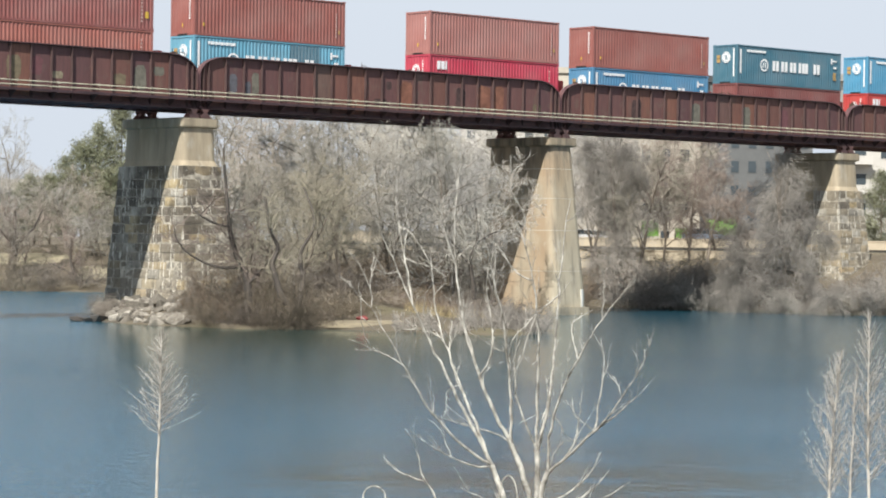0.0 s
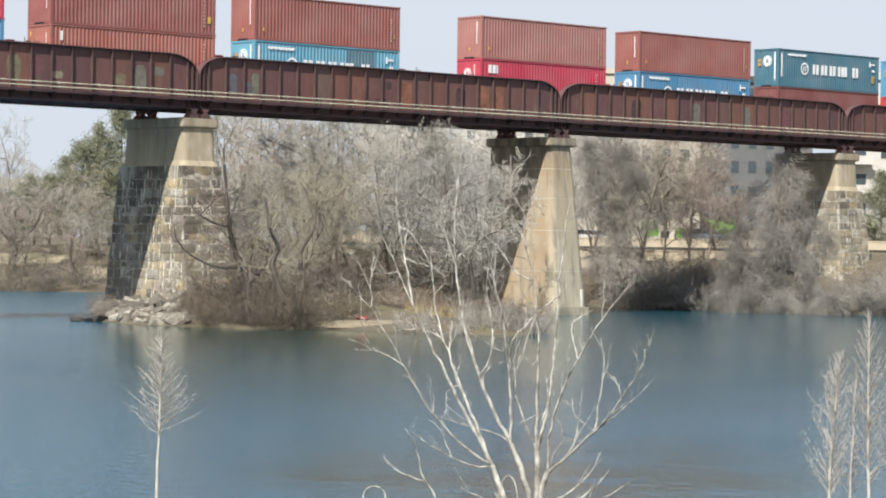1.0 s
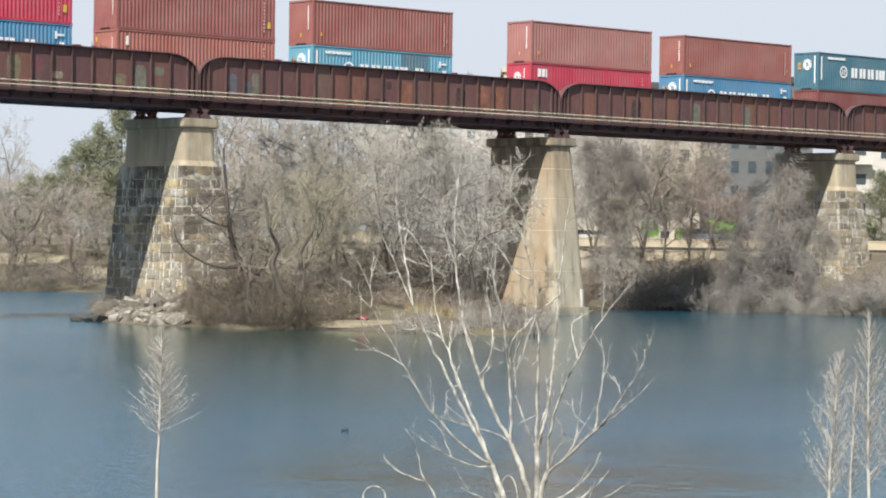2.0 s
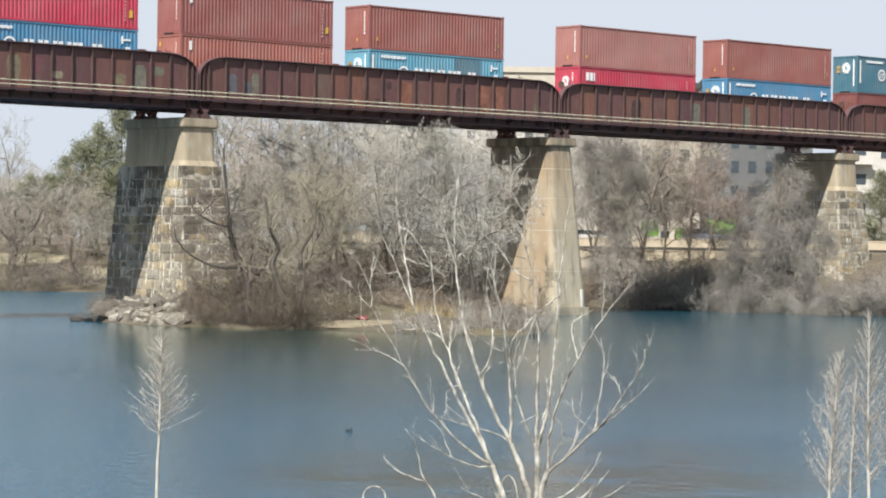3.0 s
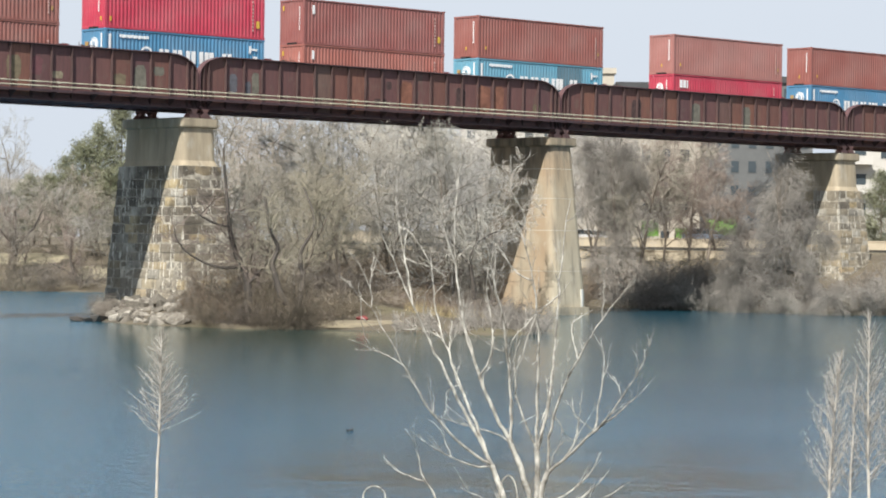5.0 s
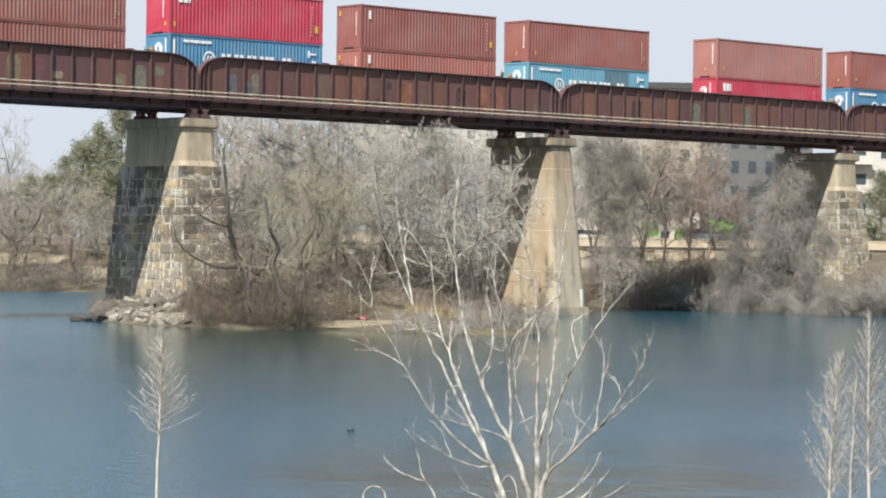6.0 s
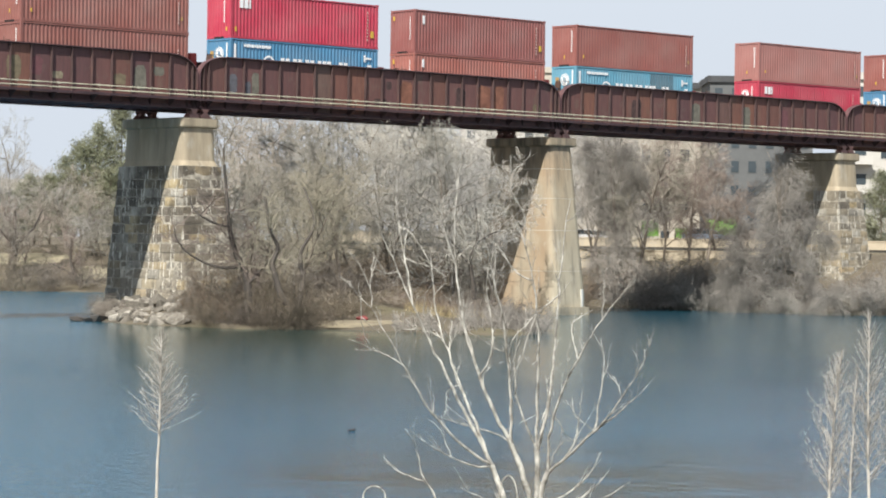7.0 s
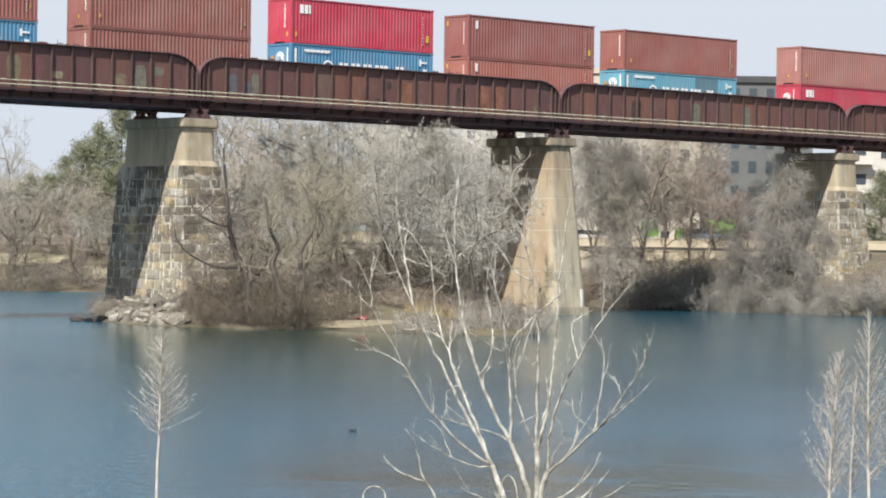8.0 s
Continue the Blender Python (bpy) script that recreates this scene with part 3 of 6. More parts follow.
def loft(rows, r):
    """A solid through rounded plans: rows of (z, half width, y0, y1)."""
    bm = bmesh.new()
    rings = [[bm.verts.new((u, v, z)) for u, v in round_plan(x, y0, y1, r)] for z, x, y0, y1 in rows]
    for a, b in zip(rings, rings[1:]):
        n = len(a)
        for i in range(n):
            bm.faces.new((a[i], a[(i + 1) % n], b[(i + 1) % n], b[i]))
    bm.faces.new(rings[0][::-1])
    bm.faces.new(rings[-1])
    bmesh.ops.recalc_face_normals(bm, faces=bm.faces[:])
    return bm


def cap(parent, mat, w=1.5, y0=-0.42, y1=5.85):
    part("cap", loft([(11.6, w - 0.18, y0 + 0.16, y1 - 0.16), (11.66, w - 0.02, y0 + 0.02, y1 - 0.02), (11.74, w, y0, y1), (12.16, w, y0, y1), (12.22, w - 0.05, y0 + 0.05, y1 - 0.05)], 0.3),
         mat, parent, "moulded concrete cap")


def stone_block_meshes():
    out = []
    for s in range(6):
        rng = random.Random(40 + s)
        bm = bmesh.new()
        nu, nv = 4, 3
        g = {}
        for i in range(nu + 1):
            for j in range(nv + 1):
                edge = i in (0, nu) or j in (0, nv)
                g[i, j] = bm.verts.new((i / nu - 0.5, -0.012 - rng.uniform(0, 0.01) if edge else -0.022 - rng.uniform(0, 0.022), j / nv - 0.5))
        for i in range(nu):
            for j in range(nv):
                bm.faces.new((g[i, j], g[i + 1, j], g[i + 1, j + 1], g[i, j + 1]))
        b = [bm.verts.new((u, 0.3, v)) for u, v in ((-0.5, -0.5), (0.5, -0.5), (0.5, 0.5), (-0.5, 0.5))]
        bottom = [g[i, 0] for i in range(nu + 1)]
        topr = [g[i, nv] for i in range(nu + 1)]
        bm.faces.new([b[0], b[1]] + bottom[::-1])
        bm.faces.new([b[3]] + topr + [b[2]])
        bm.faces.new([b[0]] + [g[0, j] for j in range(nv + 1)] + [b[3]])
        bm.faces.new([b[1], b[2]] + [g[nu, j] for j in range(nv, -1, -1)])
        bmesh.ops.recalc_face_normals(bm, faces=bm.faces[:])
        out.append(mesh_of("stone_block", bm, STONE))
    return out


BLOCKS = stone_block_meshes()


def lay_stones(parent, rows, z_lo, z_hi, course, seed):
    """Courses of rough-faced blocks on the four battered faces; rows give the plan at z."""
    rng = random.Random(seed)

    def plan(z):
        (za, xa, aa, ba), (zb, xb, ab, bb) = rows[0], rows[1]
        t = (z - za) / (zb - za)
        return xa + (xb - xa) * t, aa + (ab - aa) * t, ba + (bb - ba) * t
    z = z_lo
    while z < z_hi - 0.2:
        h = min(course * rng.uniform(0.88, 1.12), z_hi - z)
        if z_hi - z - h < 0.3:
            h = z_hi - z
        zc = z + h / 2
        x, y0, y1 = plan(zc)
        for face in ("w", "s", "e"):
            if face in "we":
                a, b = y0, y1
            else:
                a, b = -x, x
            u = a
            while u < b - 0.05:
                L = rng.uniform(0.85, 1.55)
                if b - u - L < 0.45:
                    L = b - u
                c = u + L / 2
                j = rng.uniform(-0.03, 0.03)
                if face == "w":
                    o, m3 = (-x + j + 0.03, c, zc), Matrix(((0, 1, 0.05), (-1, 0, 0), (0, 0, 1)))
                elif face == "e":
                    o, m3 = (x - j - 0.03, c, zc), Matrix(((0, -1, -0.05), (1, 0, 0), (0, 0, 1)))
                else:
                    o, m3 = (c, y0 + j + 0.03, zc), Matrix(((1, 0, 0), (0, 1, 0.09), (0, 0, 1)))
                ob = part("stone_block", rng.choice(BLOCKS), STONE, parent)
                ob.matrix_basis = Matrix.Translation(o) @ m3.to_4x4() @ Matrix.Diagonal((L - rng.uniform(0.03, 0.06), 1, h - rng.uniform(0.03, 0.06), 1))
                u += L
        z += h


def make_stone_pier():
    p = thing("bridge_pier", "tall battered limestone block bridge pier with a concrete top", "pier", "bridge piers")
    cap(p, CONCRETE)
    part("concrete_top", loft([(9.3, 1.45, -0.54, 5.96), (9.42, 1.42, -0.48, 5.92), (9.62, 1.36, -0.38, 5.80), (11.7, 1.30, -0.26, 5.70)], 0.45), CONCRETE, p,
         "smooth concrete upper shaft")
    rows = [(0.0, 1.98, -1.75, 6.85), (9.32, 1.48, -0.6, 6.0)]
    part("core", loft([(-2.0, 2.06, -1.98, 7.0), (9.30, 1.445, -0.565, 5.965)], 0.05), MORTAR, p)
    lay_stones(p, rows, 0.05, 9.30, 0.565, 5)
    return p


PALE_MARK = simple("pale_mark", (0.55, 0.55, 0.52), 0.6, 0, 0.1, 2)


def make_concrete_pier():
    p = thing("bridge_pier", "tall smooth buff concrete bridge pier with pour joints", "pier", "bridge piers", at=(SPAN, 0, 0))
    cap(p, CONCRETE2)
    zs = [11.7, 10.05, 8.0, 5.8, 3.0, 0.55]
    for a, b in zip(zs, zs[1:]):
        def row(z):
            t = (11.66 - z) / 11.66
            return (z, 1.25 + 0.42 * t, -0.22 - 1.35 * t, 5.7 + 0.9 * t)
        part("concrete_lift", loft([row(b + 0.02), row(a - 0.02)], 0.55), CONCRETE2, p)
    part("core", loft([(-2, 1.73, -1.79, 6.75), (11.7, 1.24, -0.21, 5.69)], 0.55), LIME_JOINT, p, "lime-stained pour joints")
    # thin box added for the pale upright paint mark on the pier
    part("gauge_board", boxes((0.93, 1.08, -1.56, -1.40, 0.55, 1.75)), PALE_MARK, p, "white strip added for a pale paint mark")
    part("footing", loft([(-2.5, 1.86, -1.8, 6.9), (0.55, 1.76, -1.68, 6.8)], 0.4), CONCRETE2, p, "pale concrete footing at the waterline")
    return p


pier = make_stone_pier()
plain = make_concrete_pier()
for k in (-3, -2, -1, 3, 4):
    copy_thing(plain, pose(k * SPAN, 0, 0))
copy_thing(pier, pose(2 * SPAN, 0, 0))

# ---- the double-stack train ----
LENGTH, WIDTH, TALL = 12.19, 2.44, 2.896
TRACK = 2.42
# seconds and metres rolled: nearly even
RUN = [(0, 0), (0.5, 2.44), (1, 4.75), (1.5, 7.13), (3, 14.28), (3.5, 16.76), (4, 19.17), (4.5, 21.65), (6, 28.87), (6.5, 31.3), (7, 33.6), (7.5, 36.04), (8, 38.49)]
RUST = paint("rust_red_paint", (0.275, 0.092, 0.075), 0.3)
ROSE = paint("faded_red_paint", (0.345, 0.145, 0.125), 0.3)
DARK = paint("maroon_paint", (0.260, 0.085, 0.075), 0.3)
BROWN = paint("brown_orange_paint", (0.255, 0.094, 0.076), 0.35)
ORANGE = paint("orange_rust_paint", (0.345, 0.118, 0.092), 0.35)
CRIMSON = paint("crimson_paint", (0.460, 0.036, 0.072), 0.12)
STEEL_BLUE = paint("steel_blue_paint", (0.050, 0.150, 0.205), 0.12)
SKY_BLUE = paint("light_blue_paint", (0.076, 0.274, 0.428), 0.12)
MID_BLUE = paint("mid_blue_paint", (0.068, 0.225, 0.385), 0.12)
RED = paint("bright_red_paint", (0.466, 0.040, 0.035), 0.12)
DARK_BROWN = paint("dark_brown_paint", (0.19, 0.055, 0.05), 0.2)
WHITE = simple("white_paint", (0.84, 0.84, 0.83), 0.6, 0, 0.06, 1.0)
YELLOW = simple("yellow_decal", (0.62, 0.40, 0.06), 0.6, 0, 0.15, 4)
RECESS_SHADE = simple("recess_shade", (0.015, 0.013, 0.013), 0.9, 0, 0.2, 2)
CARSTEEL = rust_dark("car_steel", (0.10, 0.06, 0.045))
PALE_BLUE = paint("pale_blue_paint", (0.125, 0.34, 0.46), 0.12)
PATCH = paint("grey_blue_patch", (0.076, 0.153, 0.197), 0.25)


def corrugated(length, height, pitch, depth):
    """A corrugated sheet along x, at y = 0, outward to -y, with trapezoid ribs."""
    bm = bmesh.new()
    n = int(length / pitch)
    xs, ys = [0.0], [0.0]
    p = length / n
    for k in range(n):
        for f, y in ((0.18, 0.0), (0.38, depth), (0.68, depth), (0.88, 0.0)):
            xs.append((k + f) * p)
            ys.append(y)
    xs.append(length)
    ys.append(0.0)
    a = [bm.verts.new((x, y, 0)) for x, y in zip(xs, ys)]
    b = [bm.verts.new((x, y, height)) for x, y in zip(xs, ys)]
    for i in range(len(a) - 1):
        bm.faces.new((a[i], a[i + 1], b[i + 1], b[i]))
    return bm


SHEETS = {}


def sheet(kind, mat, tall):
    if (kind, mat.name, tall) not in SHEETS:
        if kind == "side":
            bm = corrugated(LENGTH - 0.3, tall - 0.28, 0.275, 0.036)
        else:
            bm = corrugated(WIDTH - 0.3, tall - 0.28, 0.25, 0.04)
        SHEETS[kind, mat.name, tall] = mesh_of(kind + "_sheet", bm, mat)
    return SHEETS[kind, mat.name, tall]


def disc(bm, c, r, n=20, axis="y", thick=0.012):
    c = Vector(c)
    d = Vector((0, 1, 0)) if axis == "y" else Vector((1, 0, 0))
    return tube(bm, c - d * thick, c, r, n=n)


def emblem(parent, c, r, mat, axis):
    """A round white emblem as a plain shape: on the ends a disc with a dark ring, on the sides an open ring; a slanted bar in each."""
    def at(u, v, off):
        return Vector(c) + (Vector((-off, u, v)) if axis == "x" else Vector((u, -off, v)))

    def ring(bm, r0, r1, off, n=22):
        rows = [[bm.verts.new(at(rr * math.cos(6.28318 * i / n), rr * math.sin(6.28318 * i / n), off)) for i in range(n)] for rr in (r0, r1)]
        for i in range(n):
            bm.faces.new((rows[0][i], rows[0][(i + 1) % n], rows[1][(i + 1) % n], rows[1][i]))

    def bar(bm, u, off):
        q = [(u - 0.22, -0.42), (u + 0.04, -0.42), (u + 0.22, 0.42), (u - 0.04, 0.42)]
        bm.faces.new([bm.verts.new(at(a * r, b * r, off)) for a, b in q])
    bm = bmesh.new()
    if axis == "x":
        part("emblem", disc(bmesh.new(), c, r, 22, axis), WHITE, parent, "round white painted emblem")
        ring(bm, r * 0.84, r * 0.74, 0.016)
        bar(bm, -0.14, 0.016)
        bar(bm, 0.2, 0.016)
        part("emblem_mark", bm, mat, parent)
    else:
        ring(bm, r, r * 0.72, 0.012)
        bar(bm, -0.26, 0.012)
        bar(bm, 0.26, 0.012)
        part("emblem", bm, WHITE, parent, "round white painted emblem")


def marks(bm, mat, parent, label):
    """A row of tiny unreadable marks as plain bars."""
    return tagged(part("number_marking", bm, mat, parent, label), kind="stuff")


def plates(rows, y=-0.012, thick=0.01):
    bm = bmesh.new()
    for x0, x1, z0, z1 in rows:
        box(bm, x0, x1, y - thick, y, z0, z1)
    return bm


def end_plates(rows, x=-0.012, thick=0.01):
    bm = bmesh.new()
    for y0, y1, z0, z1 in rows:
        box(bm, x - thick, x, y0, y1, z0, z1)
    return bm


def make_container(mat, label, style, rng, tall=TALL):
    """A 40-foot high-cube box; origin at its lower corner towards -x and -y."""
    c = thing("shipping_container", label, "container", "containers of the train")
    L, W, H = LENGTH, WIDTH, tall
    post = 0.14
    for x in (0, L - post):
        for y in (0, W - post):
            part("corner_post", boxes((x, x + post, y, y + post, 0.118, H - 0.118)), mat, c)
            for z in (0, H - 0.118):
                part("corner_casting", boxes((x - 0.006, x + 0.172, y - 0.006 if y == 0 else y - 0.03, y + post + (0.03 if y == 0 else 0.006), z, z + 0.118)), mat, c)
    for y in (0, W - 0.1):
        part("bottom_rail", boxes((post, L - post, y, y + 0.1, 0.01, 0.16)), mat, c)
        part("top_rail", boxes((post, L - post, y, y + 0.08, H - 0.1, H - 0.02)), mat, c)
    for x in (0, L - 0.1):
        part("end_rail", boxes((x, x + 0.1, post, W - post, 0.01, 0.15)), mat, c)
        part("end_rail", boxes((x, x + 0.1, post, W - post, H - 0.13, H - 0.01)), mat, c)
    for y, s in ((0.015, 0), (W - 0.015, 180)):
        ob = part("side_panel", sheet("side", mat, tall), mat, c)
        ob.matrix_basis = pose(0.15, y, 0.14) if s == 0 else pose(L - 0.15, y, 0.14, 0, 0, 180)
    ob = part("front_panel", sheet("end", mat, tall), mat, c)
    ob.matrix_basis = pose(0.015, W - 0.15, 0.14, 0, 0, -90)
    # doors at the other end with their lock rods
    for s in (0, 1):
        d = part("door", boxes((L - 0.06, L - 0.01, 0.15 + s * 1.08, 1.2 + s * 1.08, 0.15, H - 0.13)), mat, c)
        for yy in (0.35, 0.8):
            part("lock_rod", tube(bmesh.new(), (L + 0.01, 0.15 + s * 1.08 + yy, 0.15), (L + 0.01, 0.15 + s * 1.08 + yy, H - 0.13), 0.02, n=6), mat, d)
    part("roof", boxes((0.1, L - 0.1, 0.08, W - 0.08, H - 0.05, H - 0.03)), mat, c)
    part("floor_frame", boxes((0.1, L - 0.1, 0.1, W - 0.1, 0.12, 0.16)), mat, c)
    # a black box stands for the shade in the recess beneath the front rail
    part("gooseneck_tunnel", boxes((-0.004, 2.5, 0.72, 1.72, 0.005, 0.12)), RECESS_SHADE, c, "black box for the shaded recess in the underside")
    if style == "plain":
        marks(plates([(L - 0.82, L - 0.72, 0.55 + 0.2 * k, 0.7 + 0.2 * k) for k in range(rng.randint(6, 9))]), FADED, c, "faded row of marks")
        marks(end_plates([(0.42, 0.52, 1.0 + 0.17 * k, 1.12 + 0.17 * k) for k in range(9)]), WHITE, c, "white upright row of marks")
        part("decal", plates([(0.64, 0.75, 0.58, 0.8)]), YELLOW, c, "small yellow decal")
        part("decal", end_plates([(1.14, 1.24, 0.54, 0.76)]), YELLOW, c, "small yellow decal")
        part("decal", plates([(L - 0.58, L - 0.44, 0.78, 1.0)]), FADED_YELLOW, c, "small yellow decal")
    elif style == "mark":
        part("mark", plates([(0.66, 0.86, H - 0.95, H - 0.4)]), WHITE, c, "small white painted mark")
        marks(plates([(L - 0.95, L - 0.82, 0.5 + 0.22 * k, 0.62 + 0.22 * k) for k in range(9)]), FADED, c, "faded row of marks")
        part("decal", plates([(L - 0.62, L - 0.38, 0.75, 1.15)]), YELLOW, c, "yellow decal")
        part("decal", end_plates([(2.0, 2.15, 2.2, 2.5)]), YELLOW, c, "yellow decal")
        marks(end_plates([(0.42, 0.48, 0.9 + 0.17 * k, 1.03 + 0.17 * k) for k in range(9)]), WHITE, c, "white upright row of marks")
    elif style == "lettered":
        # six upright blocks stand for the large name, beside a round emblem
        zc = 1.48
        emblem(c, (3.05, -0.006, zc), 0.47, mat, "y")
        for k in range(6):
            x = 4.02 + k * 1.02 - (0.25 if k > 3 else 0)
            w = 0.34 if k == 4 else 0.72
            rows = [(x, x + 0.34, zc - 0.38, zc + 0.38)] if k == 4 else [(x, x + 0.3, zc - 0.38, zc + 0.38), (x + 0.41, x + w, zc - 0.38, zc + 0.38)]
            part("letter_block", plates(rows), WHITE, c, "white painted block of a large name")
        marks(plates([(1.05 + k * 0.2, 1.22 + k * 0.2, H - 0.50 - 0.03 * (k % 2), H - 0.34) for k in range(11)]), WHITE, c, "small white line of marks")
        marks(plates([(L - 1.22, L - 1.06, H - 0.9, H - 0.45), (L - 1.06, L - 0.55, H - 0.72, H - 0.6), (L - 0.9, L - 0.55, H - 1.25, H - 1.08)]), WHITE, c, "white marks beside the door end")
        part("decal", plates([(L - 0.95, L - 0.62, 0.75, 1.35)]), FADED_YELLOW, c, "faded yellow decal")
        part("stripe", plates([(0.26, 0.42, 0.75, H - 0.35)]), WHITE, c, "white upright stripe")
        part("stripe", end_plates([(0.3, 0.42, 0.5, H - 0.3)]), WHITE, c, "white upright stripe")
        emblem(c, (-0.004, 1.12, H - 0.95), 0.42, mat, "x")
        part("decal", end_plates([(1.70, 2.05, H - 1.32, H - 1.06), (1.70, 2.05, H - 1.0, H - 0.76)]), FADED_YELLOW, c, "faded yellow decal")
    elif style in ("initials", "letters"):
        z0, z1 = H - 0.98, H - 0.42
        x = 0.66
        for k, w in enumerate((0.3, 0.3, 0.13)):
            part("letter_block", plates([(x + 0.38 * k, x + 0.38 * k + w, z0, z1)]), WHITE, c, "white painted block of a short name")
        marks(plates([(L - 1.0, L - 0.88, 0.5 + 0.22 * k, 0.62 + 0.22 * k) for k in range(9)]), FADED, c, "faded row of marks")
        part("decal", plates([(L - 0.66, L - 0.4, 0.7, 1.15)]), YELLOW, c, "yellow decal")
        if style == "initials":
            emblem(c, (-0.004, 1.35, H - 1.0), 0.36, mat, "x")
        else:
            part("decal", end_plates([(0.35, 0.5, 0.45, 0.7)]), YELLOW, c, "small yellow decal")
            part("decal", plates([(0.3, 0.44, 0.42, 0.72)]), YELLOW, c, "small yellow decal")
        marks(end_plates([(0.62, 0.72, H - 1.9 + 0.17 * k, H - 1.78 + 0.17 * k) for k in range(9)]), WHITE, c, "white upright row of marks")
    return c


FADED = simple("faded_marks", (0.55, 0.36, 0.32), 0.7, 0, 0.2, 3)
FADED_YELLOW = simple("faded_yellow_decal", (0.42, 0.27, 0.10), 0.7, 0, 0.2, 3)

TOPS = 20.33
# x of the stack's end towards -x at the start; upper and lower box
STACKS = [
    (66.99, 20.12, (SKY_BLUE, "light blue", "lettered"), (RED, "bright red", "initials")),
    (51.41, 20.05, (STEEL_BLUE, "steel blue", "lettered"), (DARK_BROWN, "dark red-brown", "bare")),
    (35.96, TOPS, (RUST, "rust red", "plain"), (MID_BLUE, "mid blue", "lettered")),
    (20.29, TOPS, (ROSE, "faded rose red", "plain"), (CRIMSON, "crimson", "initials")),
    (0.64, TOPS, (RUST, "rust red", "plain"), (PALE_BLUE, "light blue patched", "lettered")),
    (-14.68, TOPS, (DARK, "maroon", "mark"), (ORANGE, "orange rust", "mark")),
    (-30.12, TOPS, (CRIMSON, "crimson", "letters"), (MID_BLUE, "mid blue", "lettered")),
    (-45.62, TOPS, (BROWN, "rust brown", "plain"), (BROWN, "rust brown", "plain")),
    (-61.56, TOPS, (RUST, "rust red", "plain"), (MID_BLUE, "mid blue", "lettered")),
]


def wheelset():
    bm = bmesh.new()
    for y in (-0.72, 0.72):
        tube(bm, (0, y - 0.06, 0), (0, y + 0.06, 0), 0.42, n=18)
        tube(bm, (0, y - 0.075 if y < 0 else y + 0.06, 0), (0, y - 0.06 if y < 0 else y + 0.075, 0), 0.25, n=12)
    tube(bm, (0, -0.7, 0), (0, 0.7, 0), 0.08, n=8)
    return bm


WHEELS = mesh_of("wheelset", wheelset(), RAIL)


def make_well_car():
    """A short well car that carries one stack; origin under the box's -x end, at the rail's top."""
    w = thing("well_car", "rusty brown double-stack well car under its containers", "rail car", "well cars of the train")
    for y in (-1.42, 1.34):
        part("side_sill", boxes((-0.6, LENGTH + 0.6, y, y + 0.08, 0.3, 0.95), (-0.6, LENGTH + 0.6, y - 0.05, y + 0.13, 0.95, 1.05)), CARSTEEL, w)
    part("well_floor", boxes((0, LENGTH, -1.34, 1.34, 0.38, 0.57)), CARSTEEL, w)
    for x0, x1 in ((-1.5, -0.5), (LENGTH + 0.5, LENGTH + 1.5)):
        part("end_platform", boxes((x0, x1, -1.45, 1.45, 1.02, 1.12), (x0, x1, -0.3, 0.3, 0.6, 1.02)), CARSTEEL, w)
        part("wheelset", WHEELS, RAIL, w).location = ((x0 + x1) / 2, 0, 0.42)
        for y in (-1.42, 1.42):
            bm = bmesh.new()
            xr = x0 + 0.2 if x0 < 0 else x1 - 0.2
            tube(bm, (xr, y, 1.12), (xr, y, 2.5), 0.022, n=5)
            tube(bm, (xr + 0.4, y, 1.12), (xr + 0.4, y, 2.3), 0.022, n=5)
            tube(bm, (xr, y, 2.3), (xr + 0.4, y, 2.3), 0.022, n=5)
            part("grab_iron", bm, CARSTEEL, w)
    bm = bmesh.new()
    tube(bm, (-1.2, -0.7, 1.12), (-1.2, -0.7, 2.25), 0.05, n=6)
    disc(bm, (-1.26, -0.7, 2.1), 0.28, 14, "x", 0.04)
    part("hand_brake", bm, CARSTEEL, w)
    part("air_valve", boxes((LENGTH + 0.75, LENGTH + 1.25, -0.5, 0.0, 1.12, 2.4, 0.05)), RED, w, "faded red brake housing")
    return w


train = []
rng = random.Random(9)
car = None
for x, top, upper, lower in STACKS:
    z = TOPS - 2 * TALL
    low = TALL if top == TOPS else 2.591
    for (mat, word, style), lift, tall, where in ((lower, 0.0, low, "in a well car"), (upper, low, TALL, "stacked on another container")):
        text = {"plain": "%s corrugated steel container, %s", "bare": "%s corrugated steel container, %s", "mark": "%s corrugated container with a small mark, %s",
                "lettered": "%s container with white name blocks, %s", "initials": "%s container with short white name, %s", "letters": "%s container with short white name, %s"}[style] % (word, where)
        c = make_container(mat, text, style, rng, tall)
        if "patched" in word:
            ob = part("repair_panel", corrugated(2.475, TALL - 0.3, 0.275, 0.036), PATCH, c, "grey-blue repainted side section")
            ob.location = (0.15 + 0.2755 * 27, 0.011, 0.15)
        train.append((c, x, TRACK - WIDTH / 2, z + lift))
    if car is None:
        car = make_well_car()
        cc = car
    else:
        cc = copy_thing(car, pose(0, 0, 0))
    train.append((cc, x, TRACK, z - 0.57))

# ---- plants ----


